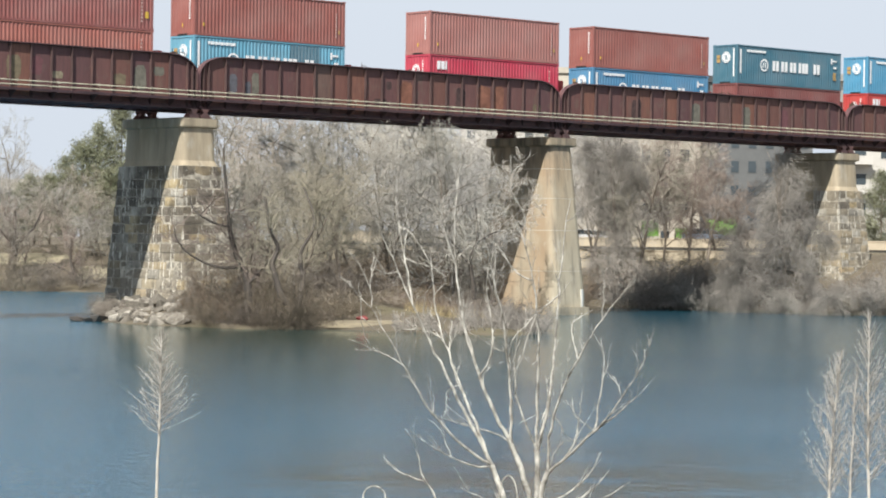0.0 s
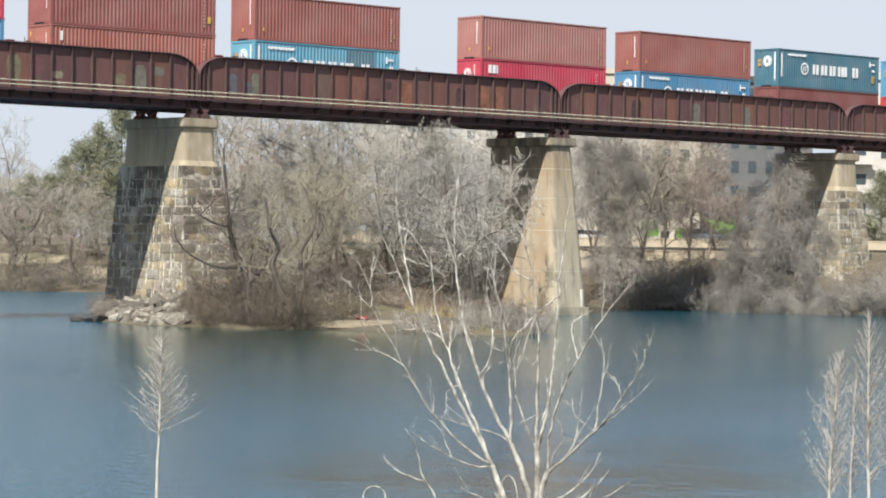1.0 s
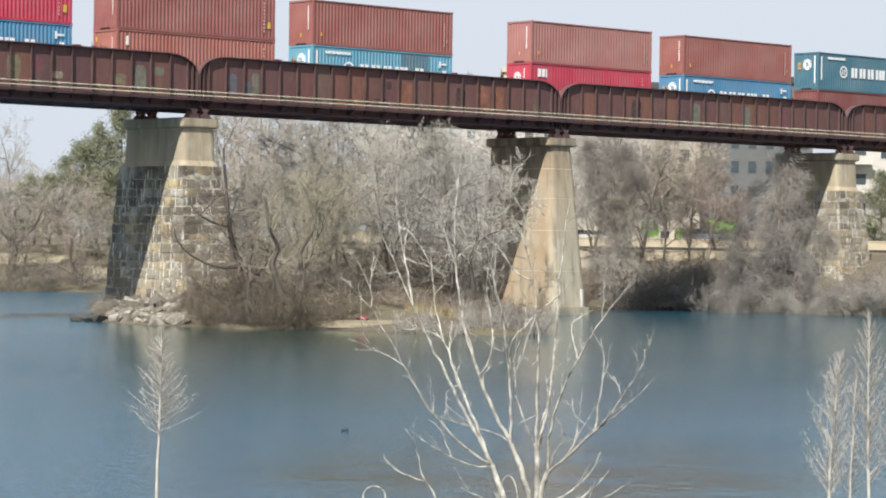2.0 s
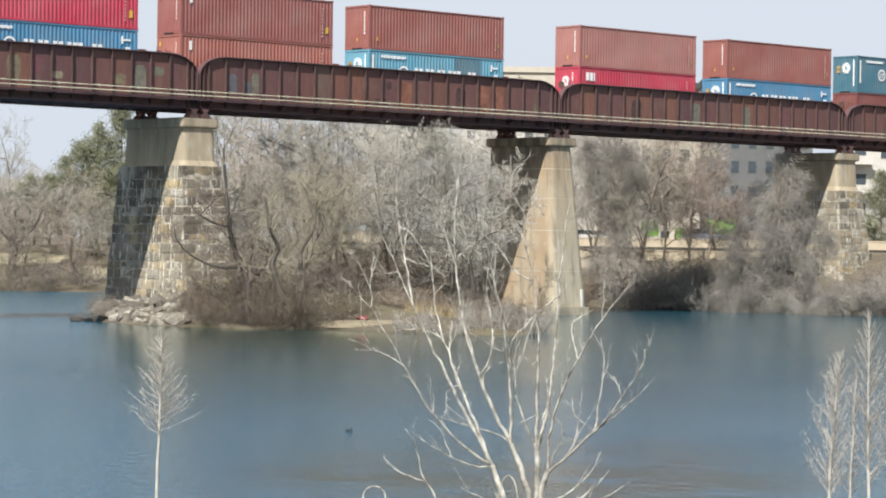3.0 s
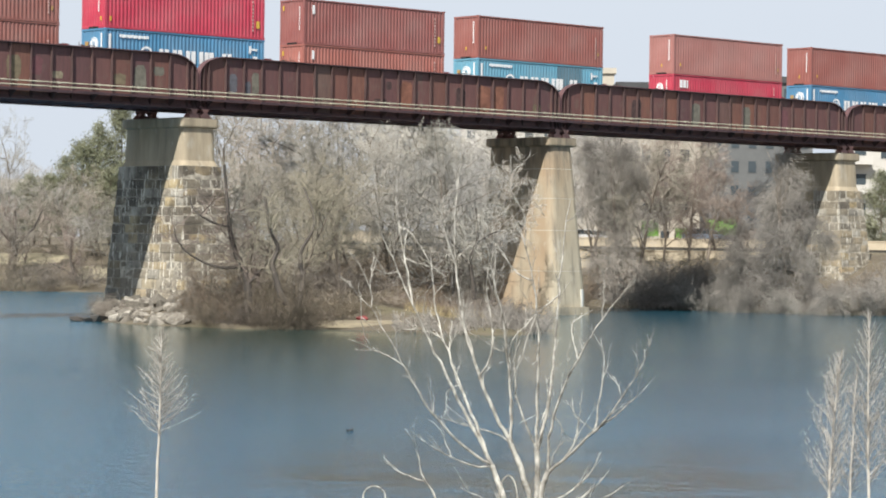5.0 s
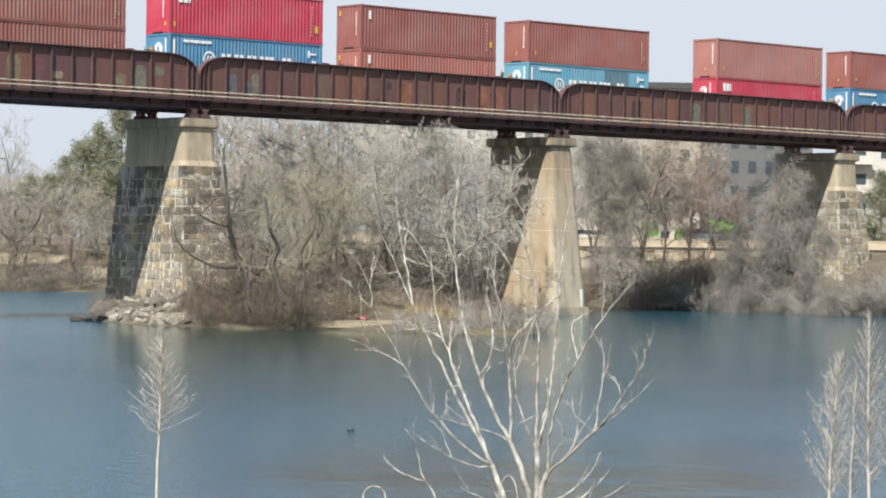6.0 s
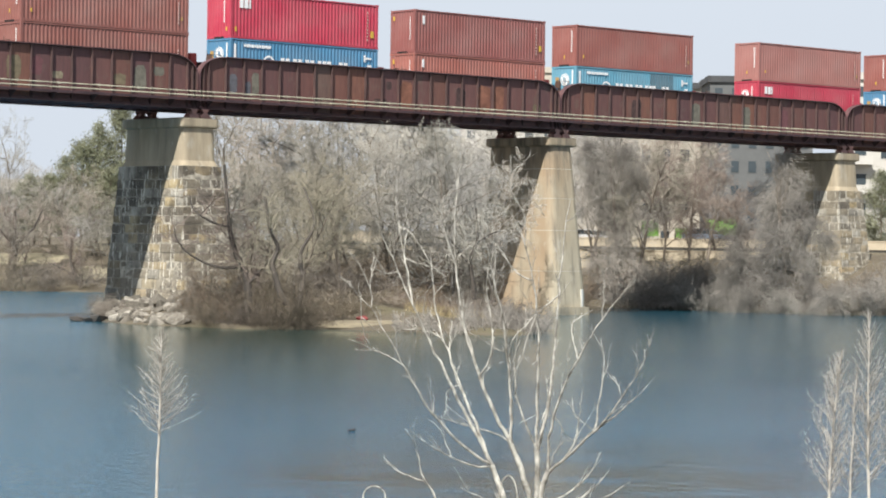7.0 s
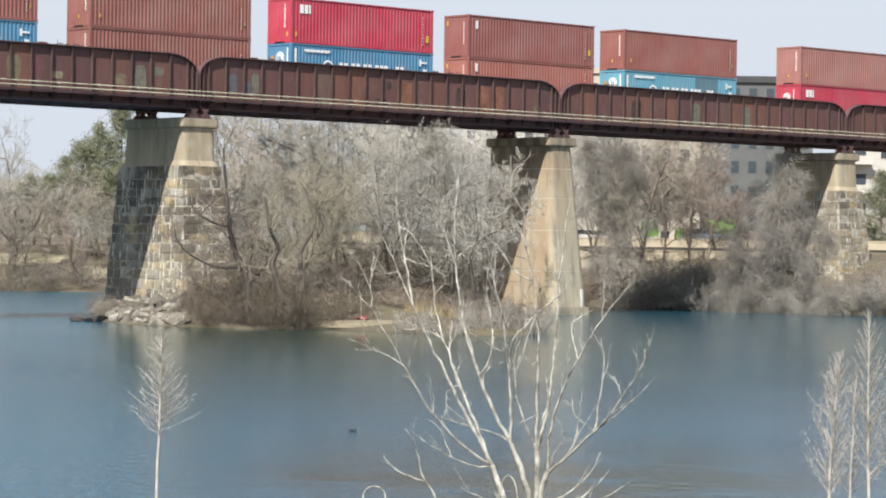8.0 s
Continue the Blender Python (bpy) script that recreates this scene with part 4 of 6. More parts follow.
class Wood:
    """Tapered sticks and pointed twig ends gathered into one mesh."""

    def __init__(self):
        self.sticks, self.spikes = [], []

    def add(self, p, q, r0, r1):
        (self.sticks if r1 else self.spikes).append((*p, *q, r0, r1))

    def mesh(self, name, mat, sides=3):
        co, faces, n = [], [], 0
        k = np.arange(sides)
        k2 = (k + 1) % sides
        for rows, pointed in ((self.sticks, False), (self.spikes, True)):
            if not rows:
                continue
            r = np.array(rows, float)
            a, b = r[:, 0:3], r[:, 3:6]
            d = b - a
            d /= np.linalg.norm(d, axis=1)[:, None] + 1e-9
            ref = np.where(np.abs(d[:, 2:3]) < 0.8, [[0, 0, 1.0]], [[1.0, 0, 0]])
            u = np.cross(d, ref)
            u /= np.linalg.norm(u, axis=1)[:, None] + 1e-9
            v = np.cross(d, u)
            ang = k * 2 * np.pi / sides
            off = u[:, None, :] * np.cos(ang)[None, :, None] + v[:, None, :] * np.sin(ang)[None, :, None]
            low = a[:, None] + off * r[:, 6][:, None, None]
            high = b[:, None] if pointed else b[:, None] + off * r[:, 7][:, None, None]
            each = np.concatenate([low, high], 1)
            base = n + (np.arange(len(r)) * each.shape[1])[:, None]
            if pointed:
                faces.append(np.stack([base + k, base + k2, base + sides + 0 * k], -1).reshape(-1, 3))
            else:
                faces.append(np.stack([base + k, base + k2, base + k2 + sides, base + k + sides], -1).reshape(-1, 4))
            co.append(each.reshape(-1, 3))
            n += len(co[-1])
        return raw_mesh(name, np.concatenate(co), faces, mat, smooth=sides > 3)


def unit(v):
    return v / (np.linalg.norm(v) + 1e-9)


def branch(rs, levels, out, p, d, length, r, level, rise, kids, wob=0.22, ratio=0.5):
    """One branch and, from it, its own; out holds a Wood for each level."""
    if level >= levels:
        d = unit(d + rs.normal(0, wob, 3))
        out[min(level, len(out) - 1)].add(p, p + d * length, r * 1.25, 0)
        return
    n = (7, 5, 3, 2, 1)[min(level, 4)]
    step = length / n
    pts = [p]
    dirs = [d]
    for i in range(n):
        d = unit(d + rs.normal(0, wob, 3) * (0.6 if level == 0 else 1) + np.array([0, 0, rise[min(level, len(rise) - 1)]]))
        q = pts[-1] + d * step
        r0 = r * (1 - 0.75 * i / n)
        r1 = r * (1 - 0.75 * (i + 1) / n)
        out[min(level, len(out) - 1)].add(pts[-1], q, r0, r1)
        pts.append(q)
        dirs.append(d)
    m = kids[level]
    first_at = 0.16 if level == 0 else 0.12
    for k in range(m):
        t = first_at + (1 - first_at) * (k + rs.uniform(0, 1)) / m
        i = min(int(t * n), n - 1)
        f = t * n - i
        base = pts[i] + (pts[i + 1] - pts[i]) * f
        axis = dirs[i + 1]
        side = unit(np.cross(axis, rs.normal(0, 1, 3)))
        spread = rs.uniform(0.55, 1.15)
        nd = unit(axis * math.cos(spread) + side * math.sin(spread))
        nl = length * ratio * (1.15 - 0.55 * t) * rs.uniform(0.7, 1.25)
        branch(rs, levels, out, base, nd, nl, max(r * 0.48 * (1 - 0.5 * t), MIN_TWIG[0]), level + 1, rise, kids, wob, ratio)


MIN_TWIG = [0.0115]


def tree_meshes(seed, height, kids=(11, 9, 7, 7), ratio=0.56, rise=(0.02, 0.08, 0.05, 0.03), r=0.2, wob=0.2):
    rs = np.random.RandomState(seed)
    trunk, crown = Wood(), Wood()
    branch(rs, 4, [trunk, trunk, crown, crown, crown], np.zeros(3), unit(np.array([rs.normal(0, 0.08), rs.normal(0, 0.08), 1.0])),
           height * 0.86, r, 0, rise, kids, wob, ratio)
    return trunk.mesh("trunk", TRUNK, 5), crown.mesh("crown", BARK)


def bush_mesh(seed, width, height, stems, mat, twigs=(8, 7), droop=0.0, r=0.018):
    rs = np.random.RandomState(seed)
    w = Wood()
    for s in range(stems):
        a = rs.uniform(0, 6.283)
        rr = width * 0.42 * math.sqrt(rs.uniform(0, 1))
        p = np.array([rr * math.cos(a), rr * math.sin(a), -0.15])
        lean = np.array([math.cos(a), math.sin(a), 0]) * rs.uniform(0.1, 0.7) + np.array([rs.normal(0, 0.2), rs.normal(0, 0.2), 1.0])
        branch(rs, 3, [w, w, w, w], p, unit(lean), height * rs.uniform(0.5, 1.0), r, 1, (-droop, -droop, 0), (0, *twigs), 0.24, 0.5)
    return w.mesh("crown", mat)


def ground_at(x, y):
    return float(ground_height(np.array([x]), np.array([y]))[0])


BARE = [tree_meshes(11 + i, 10.0, r=0.13 + 0.02 * (i % 3)) for i in range(6)]
FAR_BARE = [tree_meshes(21 + i, 10.0, (9, 8, 6, 5), r=0.14) for i in range(3)]
TINTED = {}
for twig in (LIT_TWIG, OLIVE_TWIG, RUSSET_TWIG):
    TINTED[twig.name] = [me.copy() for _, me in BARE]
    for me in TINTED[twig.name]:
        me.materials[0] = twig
# x, y, top, width
BARE_TREES = [
    (-2.2, -12.1, 9.9, 7.4), (-5.3, -11.9, 7.8, 4.8), (4.9, -7.8, 9.2, 6.1), (17.2, 17.7, 13.6, 8.0), (29.0, 27.2, 15.0, 9.5),
    (28.3, 21.0, 14.4, 8.4), (27.5, 14.9, 14.4, 9.0), (36.6, 20.1, 15.0, 9.5), (35.7, 14.2, 14.5, 9.2), (12.1, -4.8, 9.8, 7.1),
    (16.7, -5.1, 10.6, 8.0), (21.4, -3.9, 10.1, 5.9), (48.0, 23.3, 15.3, 9.0), (57.6, 21.2, 15.0, 9.3), (57.8, 17.0, 13.8, 9.1),
    (70.5, 22.9, 14.6, 8.7), (76.8, 37.5, 16.5, 10.3), (87.6, 41.2, 16.8, 10.8), (79.8, 27.9, 13.9, 7.6), (66.2, 60.9, 17.2, 14.0),
    (4.6, -4.2, 10.4, 6.4), (5.6, -3.4, 11.2, 6.6), (9.2, -3.9, 11.0, 7.0), (12.9, -3.6, 11.5, 7.4), (16.7, -3.9, 11.6, 7.2), (18.3, -3.2, 11.8, 6.4),
    (8.3, 8.2, 9.4, 5.2), (37.1, 40.1, 15.1, 10.2), (47.0, 44.6, 15.9, 11.1), (45.3, 32.5, 15.5, 10.2), (55.2, 37.0, 16.0, 10.7),
    (62.1, 26.6, 14.6, 8.1), (66.6, 26.5, 15.0, 9.2), (63.5, 19.8, 13.6, 7.5), (63.3, 14.6, 11.2, 6.5), (73.3, 40.7, 16.2, 10.3), (73.3, 20.3, 10.1, 5.3), (3.0, 5.5, 7.4, 4.6), (12.5, 2.5, 12.6, 6.6), (22.5, 4.5, 12.8, 7.0)]
FAR_TREES = [
    (66.2, 74.5, 17.6, 14.6), (77.7, 63.9, 17.5, 14.6), (90.4, 65.8, 18.1, 15.1), (44.2, 87.9, 15.6, 6.6), (50.0, 92.1, 12.3, 6.2),
    (45.6, 79.9, 9.8, 5.9), (44.8, 94.3, 13.8, 6.7), (35.7, 75.5, 7.4, 5.6), (44.8, 72.8, 6.0, 4.7), (38.3, 80.7, 9.6, 5.8), (44.1, 75.8, 7.1, 5.3), (63.4, 111.1, 12.3, 8.0), (69.5, 125.8, 12.7, 8.4), (72.2, 109.8, 10.7, 7.5),
    (41.6, 83.6, 10.4, 7.5), (43.6, 81.8, 9.6, 7.0), (45.4, 80.0, 10.6, 7.5), (47.2, 78.6, 9.4, 6.5), (49.0, 77.4, 8.6, 6.0), (40.2, 79.0, 8.0, 6.5), (46.0, 76.0, 7.4, 6.0), (50.6, 84.0, 11.0, 7.0), (38.6, 86.0, 10.0, 7.5), (53.5, 96.0, 11.0, 8.0)]


def plant_trees():
    rng = random.Random(3)
    made = []
    for i, (x, y, top, width) in enumerate(BARE_TREES + FAR_TREES):
        z = ground_at(x, y)
        k = i % len(BARE)
        t = thing("bare_tree", "tall leafless grey-brown tree on the river bank", "tree", "bare bank trees")
        far = i >= len(BARE_TREES)
        part("trunk", FAR_BARE[i % 3][0] if far else BARE[k][0], TRUNK, t)
        # the broad trees on the point are olive, those behind its tip lightened as if sunlit, the ones by the road
        # russet
        twig = OLIVE_TWIG if y < -2 and x < 6 else LIT_TWIG if -6 < y < 46 and 6 < x < 56 and x * 0.735 - y * 0.678 > 7 else RUSSET_TWIG if 62 < x < 75 and y < 24 else None
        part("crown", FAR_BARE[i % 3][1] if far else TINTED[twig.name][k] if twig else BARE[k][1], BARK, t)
        s = (top - z) / 10.0
        sw = max(s * 0.75, width / 8.0)
        t.matrix_basis = Matrix.Translation((x, y, z - 0.1)) @ pose(0, 0, 0, 0, 0, rng.uniform(0, 360)) @ Matrix.Diagonal((sw, sw, s, 1))
        made.append(t)


plant_trees()


def limb(w, pts, r0, r1, n=4):
    """A crooked tapered limb through places (sideways, up, ahead)."""
    v = [RIGHT * p[0] + np.array([0, 0, p[1]]) + AHEAD * (p[2] if len(p) > 2 else 0) for p in pts]
    v = [v[0] * 2 - v[1]] + v + [v[-1] * 2 - v[-2]]
    line = []
    for a, b, c, d in zip(v, v[1:], v[2:], v[3:]):
        for k in range(n):
            t = k / n
            line.append(0.5 * (2 * b + (c - a) * t + (2 * a - 5 * b + 4 * c - d) * t * t + (3 * b - a - 3 * c + d) * t ** 3))
    line.append(v[-2])
    m = len(line) - 1
    for k in range(m):
        w.add(line[k], line[k + 1], r0 + (r1 - r0) * k / m, r0 + (r1 - r0) * (k + 1) / m)
    return line


def make_leaning_tree(x, y, limbs, twig, seed):
    """A thick dark crooked tree: its trunk, its limbs, and twigs off the limbs."""
    rs = np.random.RandomState(seed)
    t = thing("leaning_tree", "dark crooked leafless tree at the water's edge", "tree", "leaning trees", at=(x, y, max(ground_at(x, y), 0) - 0.15))
    crown = Wood()
    for i, (pts, r0, r1) in enumerate(limbs):
        w = Wood()
        line = limb(w, pts, r0, r1)
        part("limb" if i else "trunk", w.mesh("limb", DEAD_BARK, 6), DEAD_BARK, t)
        for k in range(4 if i else 20):
            f = rs.uniform(0.45, 1.0)
            p = line[int(f * (len(line) - 1))]
            d = unit(rs.normal(0, 1, 3) + np.array([0, 0, 0.5]))
            branch(rs, 4, [crown] * 5, p, d, rs.uniform(1.2, 2.8), 0.035, 2, (0, 0, 0.06, 0.03), (0, 0, 7, 6), 0.22, 0.55)
    part("crown", crown.mesh("crown", twig), twig, t)


RIGHT = np.array([0.7352, -0.6778, 0.0])
AHEAD = np.array([0.6778, 0.7352, 0.0])
DEAD_BARK = bark("dead_bark", (0.05, 0.043, 0.037), (0.125, 0.107, 0.09), 1.5)
make_leaning_tree(-7.18, -14.29, [
    ([(0, 0), (0.05, 1.2), (-0.03, 2.3), (-0.23, 3.05), (-0.68, 3.85), (-1.08, 5.5), (-1.4, 8.8)], 0.30, 0.07),
    ([(-1.05, 5.4), (-1.73, 5.5, -0.3), (-2.5, 5.9, -0.6), (-3.06, 6.4, -0.7), (-3.22, 7.1, -0.7)], 0.085, 0.03),
    ([(-0.3, 3.2), (-1.4, 3.1, -0.3), (-2.3, 3.35, -0.6), (-3.27, 3.9, -0.8), (-3.87, 4.6, -0.8), (-4.04, 5.3, -0.8)], 0.10, 0.03),
    ([(0.0, 2.2), (0.49, 2.8), (0.95, 3.4), (1.18, 4.6)], 0.15, 0.05)], RUSSET_TWIG, 3)
make_leaning_tree(-5.93, -16.8, [
    ([(0, 0), (-0.2, 0.95), (-0.74, 1.75), (-1.03, 2.7), (-1.23, 3.5), (-0.93, 4.35), (-1.38, 5.35), (-1.65, 7.0)], 0.26, 0.06),
    ([(0, 0.4), (0.43, 2.4, 0.6), (0.25, 4.0, 1.0), (1.0, 5.7, 1.4), (0.36, 7.7, 1.8)], 0.17, 0.05)], OLIVE_TWIG, 4)
make_leaning_tree(14.8, -9.0, [
    ([(0, 0), (0.15, 1.6), (-0.1, 3.4), (0.35, 5.0), (0.2, 6.8)], 0.2, 0.05),
    ([(0.0, 3.0), (-0.9, 4.2), (-1.5, 5.0), (-2.0, 6.4)], 0.09, 0.03),
    ([(0.3, 4.6), (1.2, 5.2), (1.9, 5.4)], 0.07, 0.03)], LIT_TWIG, 5)

make_leaning_tree(37.4, 76.5, [
    ([(0, 0), (-0.1, 1.8), (0.1, 3.6), (0.0, 6.4)], 0.42, 0.12), ([(0, 3.2), (1.6, 4.6), (2.6, 6.6)], 0.16, 0.05), ([(0, 3.2), (-1.5, 4.8), (-2.4, 6.8)], 0.16, 0.05)], RUSSET_TWIG, 6)
make_leaning_tree(41.2, 71.4, [
    ([(0, 0), (-0.5, 0.9), (-0.9, 2.2), (-0.8, 4.2)], 0.2, 0.06), ([(-0.5, 0.9), (-2.0, 1.6), (-3.4, 2.2)], 0.09, 0.04)], RUSSET_TWIG, 7)

BUSH = [bush_mesh(50 + i, 4.0, 3.2, 24, BRUSH) for i in range(4)]
SHADED_BUSH = [me.copy() for me in BUSH]
for me in SHADED_BUSH:
    me.materials[0] = SHADED_BRUSH
# lighter copies that brighten, by colour, bushes lying in the deck's shade
LIGHTENED_BUSH = [me.copy() for me in BUSH]
for me in LIGHTENED_BUSH:
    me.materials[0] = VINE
BUSHES = [
    (-5.7, -8.8, 4.6, 2.9), (-6.4, -12.3, 3.4, 2.8), (-4.4, -12.8, 3.1, 3.2), (-1.7, -12.6, 3.4, 3.6), (3.6, -9.3, 3.1, 3.4), (7.8, -7.7, 2.8, 3.1),
    (5.9, -12.8, 1.6, 2.7), (5.6, -16.6, 1.5, 2.9), (10.1, -15.2, 1.3, 3.0), (16.2, -8.3, 1.8, 2.8), (22.4, -4.6, 1.6, 2.0), (53.5, 16.4, 3.3, 4.0),
    (55.5, 14.5, 4.6, 4.5), (56.0, 11.4, 4.7, 4.0), (57.0, 9.6, 4.3, 4.0), (59.1, -3.3, 1.9, 3.6), (61.0, -5.0, 3.5, 3.8), (63.2, -6.2, 4.2, 3.8),
    (-5.0, -6.8, 2.6, 2.0), (0.5, -9.0, 4.2, 4.0), (9.0, -3.0, 4.5, 4.0), (14.5, -1.0, 5.0, 4.5), (24.0, 2.0, 5.0, 4.5), (19.0, 3.0, 5.0, 5.0),
    (33.3, 71.6, 3.4, 4.5), (36.2, 71.6, 3.1, 4.5), (39.2, 70.6, 3.4, 4.6), (42.6, 69.1, 2.9, 3.1), (30.4, 75.3, 3.3, 4.5),
    (52.3, 15.7, 3.9, 3.6), (52.3, 13.4, 2.9, 3.5), (52.8, 10.2, 4.2, 3.9), (53.4, 8.7, 4.0, 3.9), (52.9, 6.5, 3.4, 3.9), (53.4, 4.7, 3.0, 3.4),
    (-5.0, -9.5, 4.3, 3.2), (-4.4, -11.4, 4.0, 3.5), (-1.8, -11.1, 4.4, 3.6), (1.6, -10.1, 4.1, 3.6), (5.9, -8.7, 3.4, 3.4), (59.2, -4.8, 2.3, 3.4),
    (56.9, -4.0, 1.9, 3.0), (-7.8, -12.3, 1.8, 2.2), (-5.3, -17.0, 1.6, 2.5), (-7.0, -13.8, 1.7, 2.2), (12.1, -11.6, 2.4, 3.4),
    (-9.6, -14.6, 2.5, 2.4), (-7.4, -18.2, 3.3, 2.6), (-7.6, -18.6, 2.2, 2.0),
    (-8.3, -2.6, 1.7, 1.6), (-9.0, -3.4, 1.3, 1.5), (-7.4, -1.4, 1.9, 1.6), (57.0, -7.5, 2.8, 3.0), (58.2, -9.3, 3.6, 3.2), (60.2, -6.6, 3.8, 3.2), (56.2, -8.3, 2.4, 2.8), (54.2, -7.6, 2.2, 3.0), (55.7, -9.6, 3.4, 3.2), (57.4, -11.6, 3.4, 3.6), (59.5, -13.6, 3.8, 3.8), (51.4, 12.0, 2.0, 2.4), (51.5, 9.2, 2.2, 2.4), (51.4, 6.6, 2.0, 2.4), (51.2, 4.2, 1.8, 2.2),
    (60.5, -9.0, 4.4, 3.6), (59.2, -7.8, 3.7, 3.4), (61.5, -7.4, 4.6, 4.0), (63.5, -9.5, 5.4, 4.4), (56.2, -6.6, 2.0, 3.2), (57.5, -9.0, 3.2, 3.6), (-3.0, -15.2, 2.6, 2.8), (-0.6, -14.6, 2.4, 3.0), (2.2, -14.0, 2.2, 2.8), (-1.4, -16.8, 1.9, 2.2), (5.2, -12.2, 2.4, 3.0), (9.5, -9.5, 2.6, 3.2),
    (-7.0, -16.4, 2.4, 2.4), (-8.2, -13.2, 2.6, 2.2), (-9.4, -13.6, 1.7, 2.2), (-9.1, -15.6, 1.6, 2.2), (-8.4, -16.8, 1.4, 2.0), (-7.2, -17.2, 1.6, 2.2), (-6.0, -17.5, 1.2, 1.8),
    (36.5, 9.5, 3.0, 3.4), (40.5, 11.5, 3.0, 3.6), (45.0, 12.8, 3.0, 3.6),
    (51.8, 9.6, 4.4, 4.4), (51.9, 7.4, 4.7, 4.4), (51.7, 5.4, 4.5, 4.2), (51.6, 11.4, 3.8, 3.8), (51.4, 3.6, 3.6, 3.4)]


def plant_bushes():
    rng = random.Random(5)
    for i, (x, y, top, width) in enumerate(BUSHES):
        z = ground_at(x, y)
        s, sw = max(0.25, (top - z) / 3.2), width / 3.6
        b = thing("bush", "dry leafless brown bush at the waterside", "bush", "waterside bushes")
        part("crown", LIGHTENED_BUSH[i % 4] if 55 < x < 62 and -11 < y < -5 or 51 < x < 54 and 3 < y < 13 else SHADED_BUSH[i % 4] if x < -4.5 and y < -11 else BUSH[i % 4], BRUSH, b)
        b.matrix_basis = Matrix.Translation((x, y, max(z, 0))) @ pose(0, 0, 0, 0, 0, rng.uniform(0, 360)) @ Matrix.Diagonal((sw, sw, s, 1))


plant_bushes()


def plant_drift_brush():
    """Matted pale dead brush washed up where the point runs out before the plain pier."""
    rng = random.Random(15)
    mats = [bush_mesh(58 + i, 4.0, 1.5, 26, VINE, (8, 5), 0.12, 0.03) for i in range(2)]
    for i, (x, y, w) in enumerate([(-3.6, -26.6, 2.6), (-1.6, -27.3, 3.0), (0.8, -27.9, 3.2), (2.6, -26.0, 3.0), (4.4, -24.4, 2.8), (0.6, -25.2, 3.2),
                                   (6.4, -22.3, 2.6), (-3.4, -24.0, 2.4), (3.0, -22.6, 2.8)]):
        b = thing("dead_brush", "pale dead brush matted along the shore", "brush", "shore brush")
        part("tangle", mats[i % 2], VINE, b)
        z = max(ground_at(x, y), 0)
        b.matrix_basis = Matrix.Translation((x, y, z)) @ pose(0, 0, 0, 0, 0, rng.uniform(0, 360)) @ Matrix.Diagonal((w / 3.6, w / 3.6, rng.uniform(0.9, 1.3), 1))


plant_drift_brush()


def vine_mesh(seed, strands):
    """A draped clump of a metre's radius: strands that spring from its upper side and hang over it like a mop."""
    rs = np.random.RandomState(seed)
    w = Wood()
    lobes = [unit(rs.normal(0, 1, 3) + np.array([0, 0, 0.5])) * 0.5 for _ in range(5)]
    for s in range(strands):
        c = lobes[s % 5]
        p = c + unit(rs.normal(0, 1, 3) + np.array([0, 0, 0.6])) * rs.uniform(0.2, 0.55)
        d = unit(unit(p) * 0.9 + rs.normal(0, 0.45, 3) + np.array([0, 0, 0.45]))
        n = rs.randint(4, 9)
        step = rs.uniform(0.10, 0.19)
        r = rs.uniform(0.004, 0.0085)
        for i in range(n):
            d = unit(d + np.array([0, 0, -0.27]) + rs.normal(0, 0.27, 3))
            q = p + d * step
            w.add(p, q, r, r * 0.85 if i < n - 1 else 0)
            p = q
    return w.mesh("tangle", VINE)


VINES = [vine_mesh(70 + i, 600) for i in range(4)]
# centre and radius of each clump
PIER_VINES = [(56.6, 0.3, 10.8, 1.1), (55.1, 0.3, 9.3, 1.5), (56.5, -0.9, 9.5, 1.0), (53.5, 0.6, 7.5, 1.2), (54.6, -2.0, 8.0, 0.8), (53.2, -1.0, 6.6, 0.8), (53.5, -3.2, 5.7, 1.1),
              (52.8, 1.2, 5.2, 1.6), (51.5, -3.1, 4.5, 1.5), (52.2, -4.6, 3.4, 1.1), (51.7, 0.8, 2.6, 1.5), (50.4, -3.5, 1.5, 1.4), (51.5, -5.6, 1.3, 1.4),
              (53.0, -7.2, 0.9, 1.3), (51.1, -1.3, 0.8, 1.4), (51.8, 2.1, 1.3, 1.1), (53.5, -4.9, 6.0, 0.9), (53.8, -5.4, 4.9, 1.0), (51.0, 1.0, 4.0, 1.2), (54.4, -0.6, 8.4, 1.2), (53.0, -1.2, 7.6, 1.1), (54.6, -2.6, 7.0, 1.1), (52.4, -2.0, 5.6, 1.3),
              (49.9, -1.5, 0.5, 1.2), (49.8, -4.8, 0.4, 1.2), (51.2, -8.0, 0.4, 1.2), (49.6, 0.6, 0.4, 1.0), (53.4, -9.6, 0.5, 1.2)]
BANK_VINES = [(56.2, 18.4, 11.5, 1.2), (55.0, 18.2, 9.6, 1.5), (56.5, 16.8, 8.9, 1.2), (54.8, 17.0, 7.3, 1.5), (55.5, 14.9, 6.4, 1.1), (53.7, 16.6, 5.1, 1.4),
              (54.2, 14.8, 4.2, 1.4), (58.7, 16.1, 7.4, 1.2), (52.8, 14.7, 2.2, 1.4), (52.5, 16.3, 2.8, 1.1), (54.1, 13.5, 2.0, 1.1), (53.6, 18.0, 11.9, 1.2), (53.2, 17.6, 9.8, 1.3), (53.0, 17.6, 7.4, 1.3), (55.6, 16.0, 11.8, 1.2), (55.4, 15.2, 9.9, 1.1), (53.2, 16.8, 1.0, 1.2)]


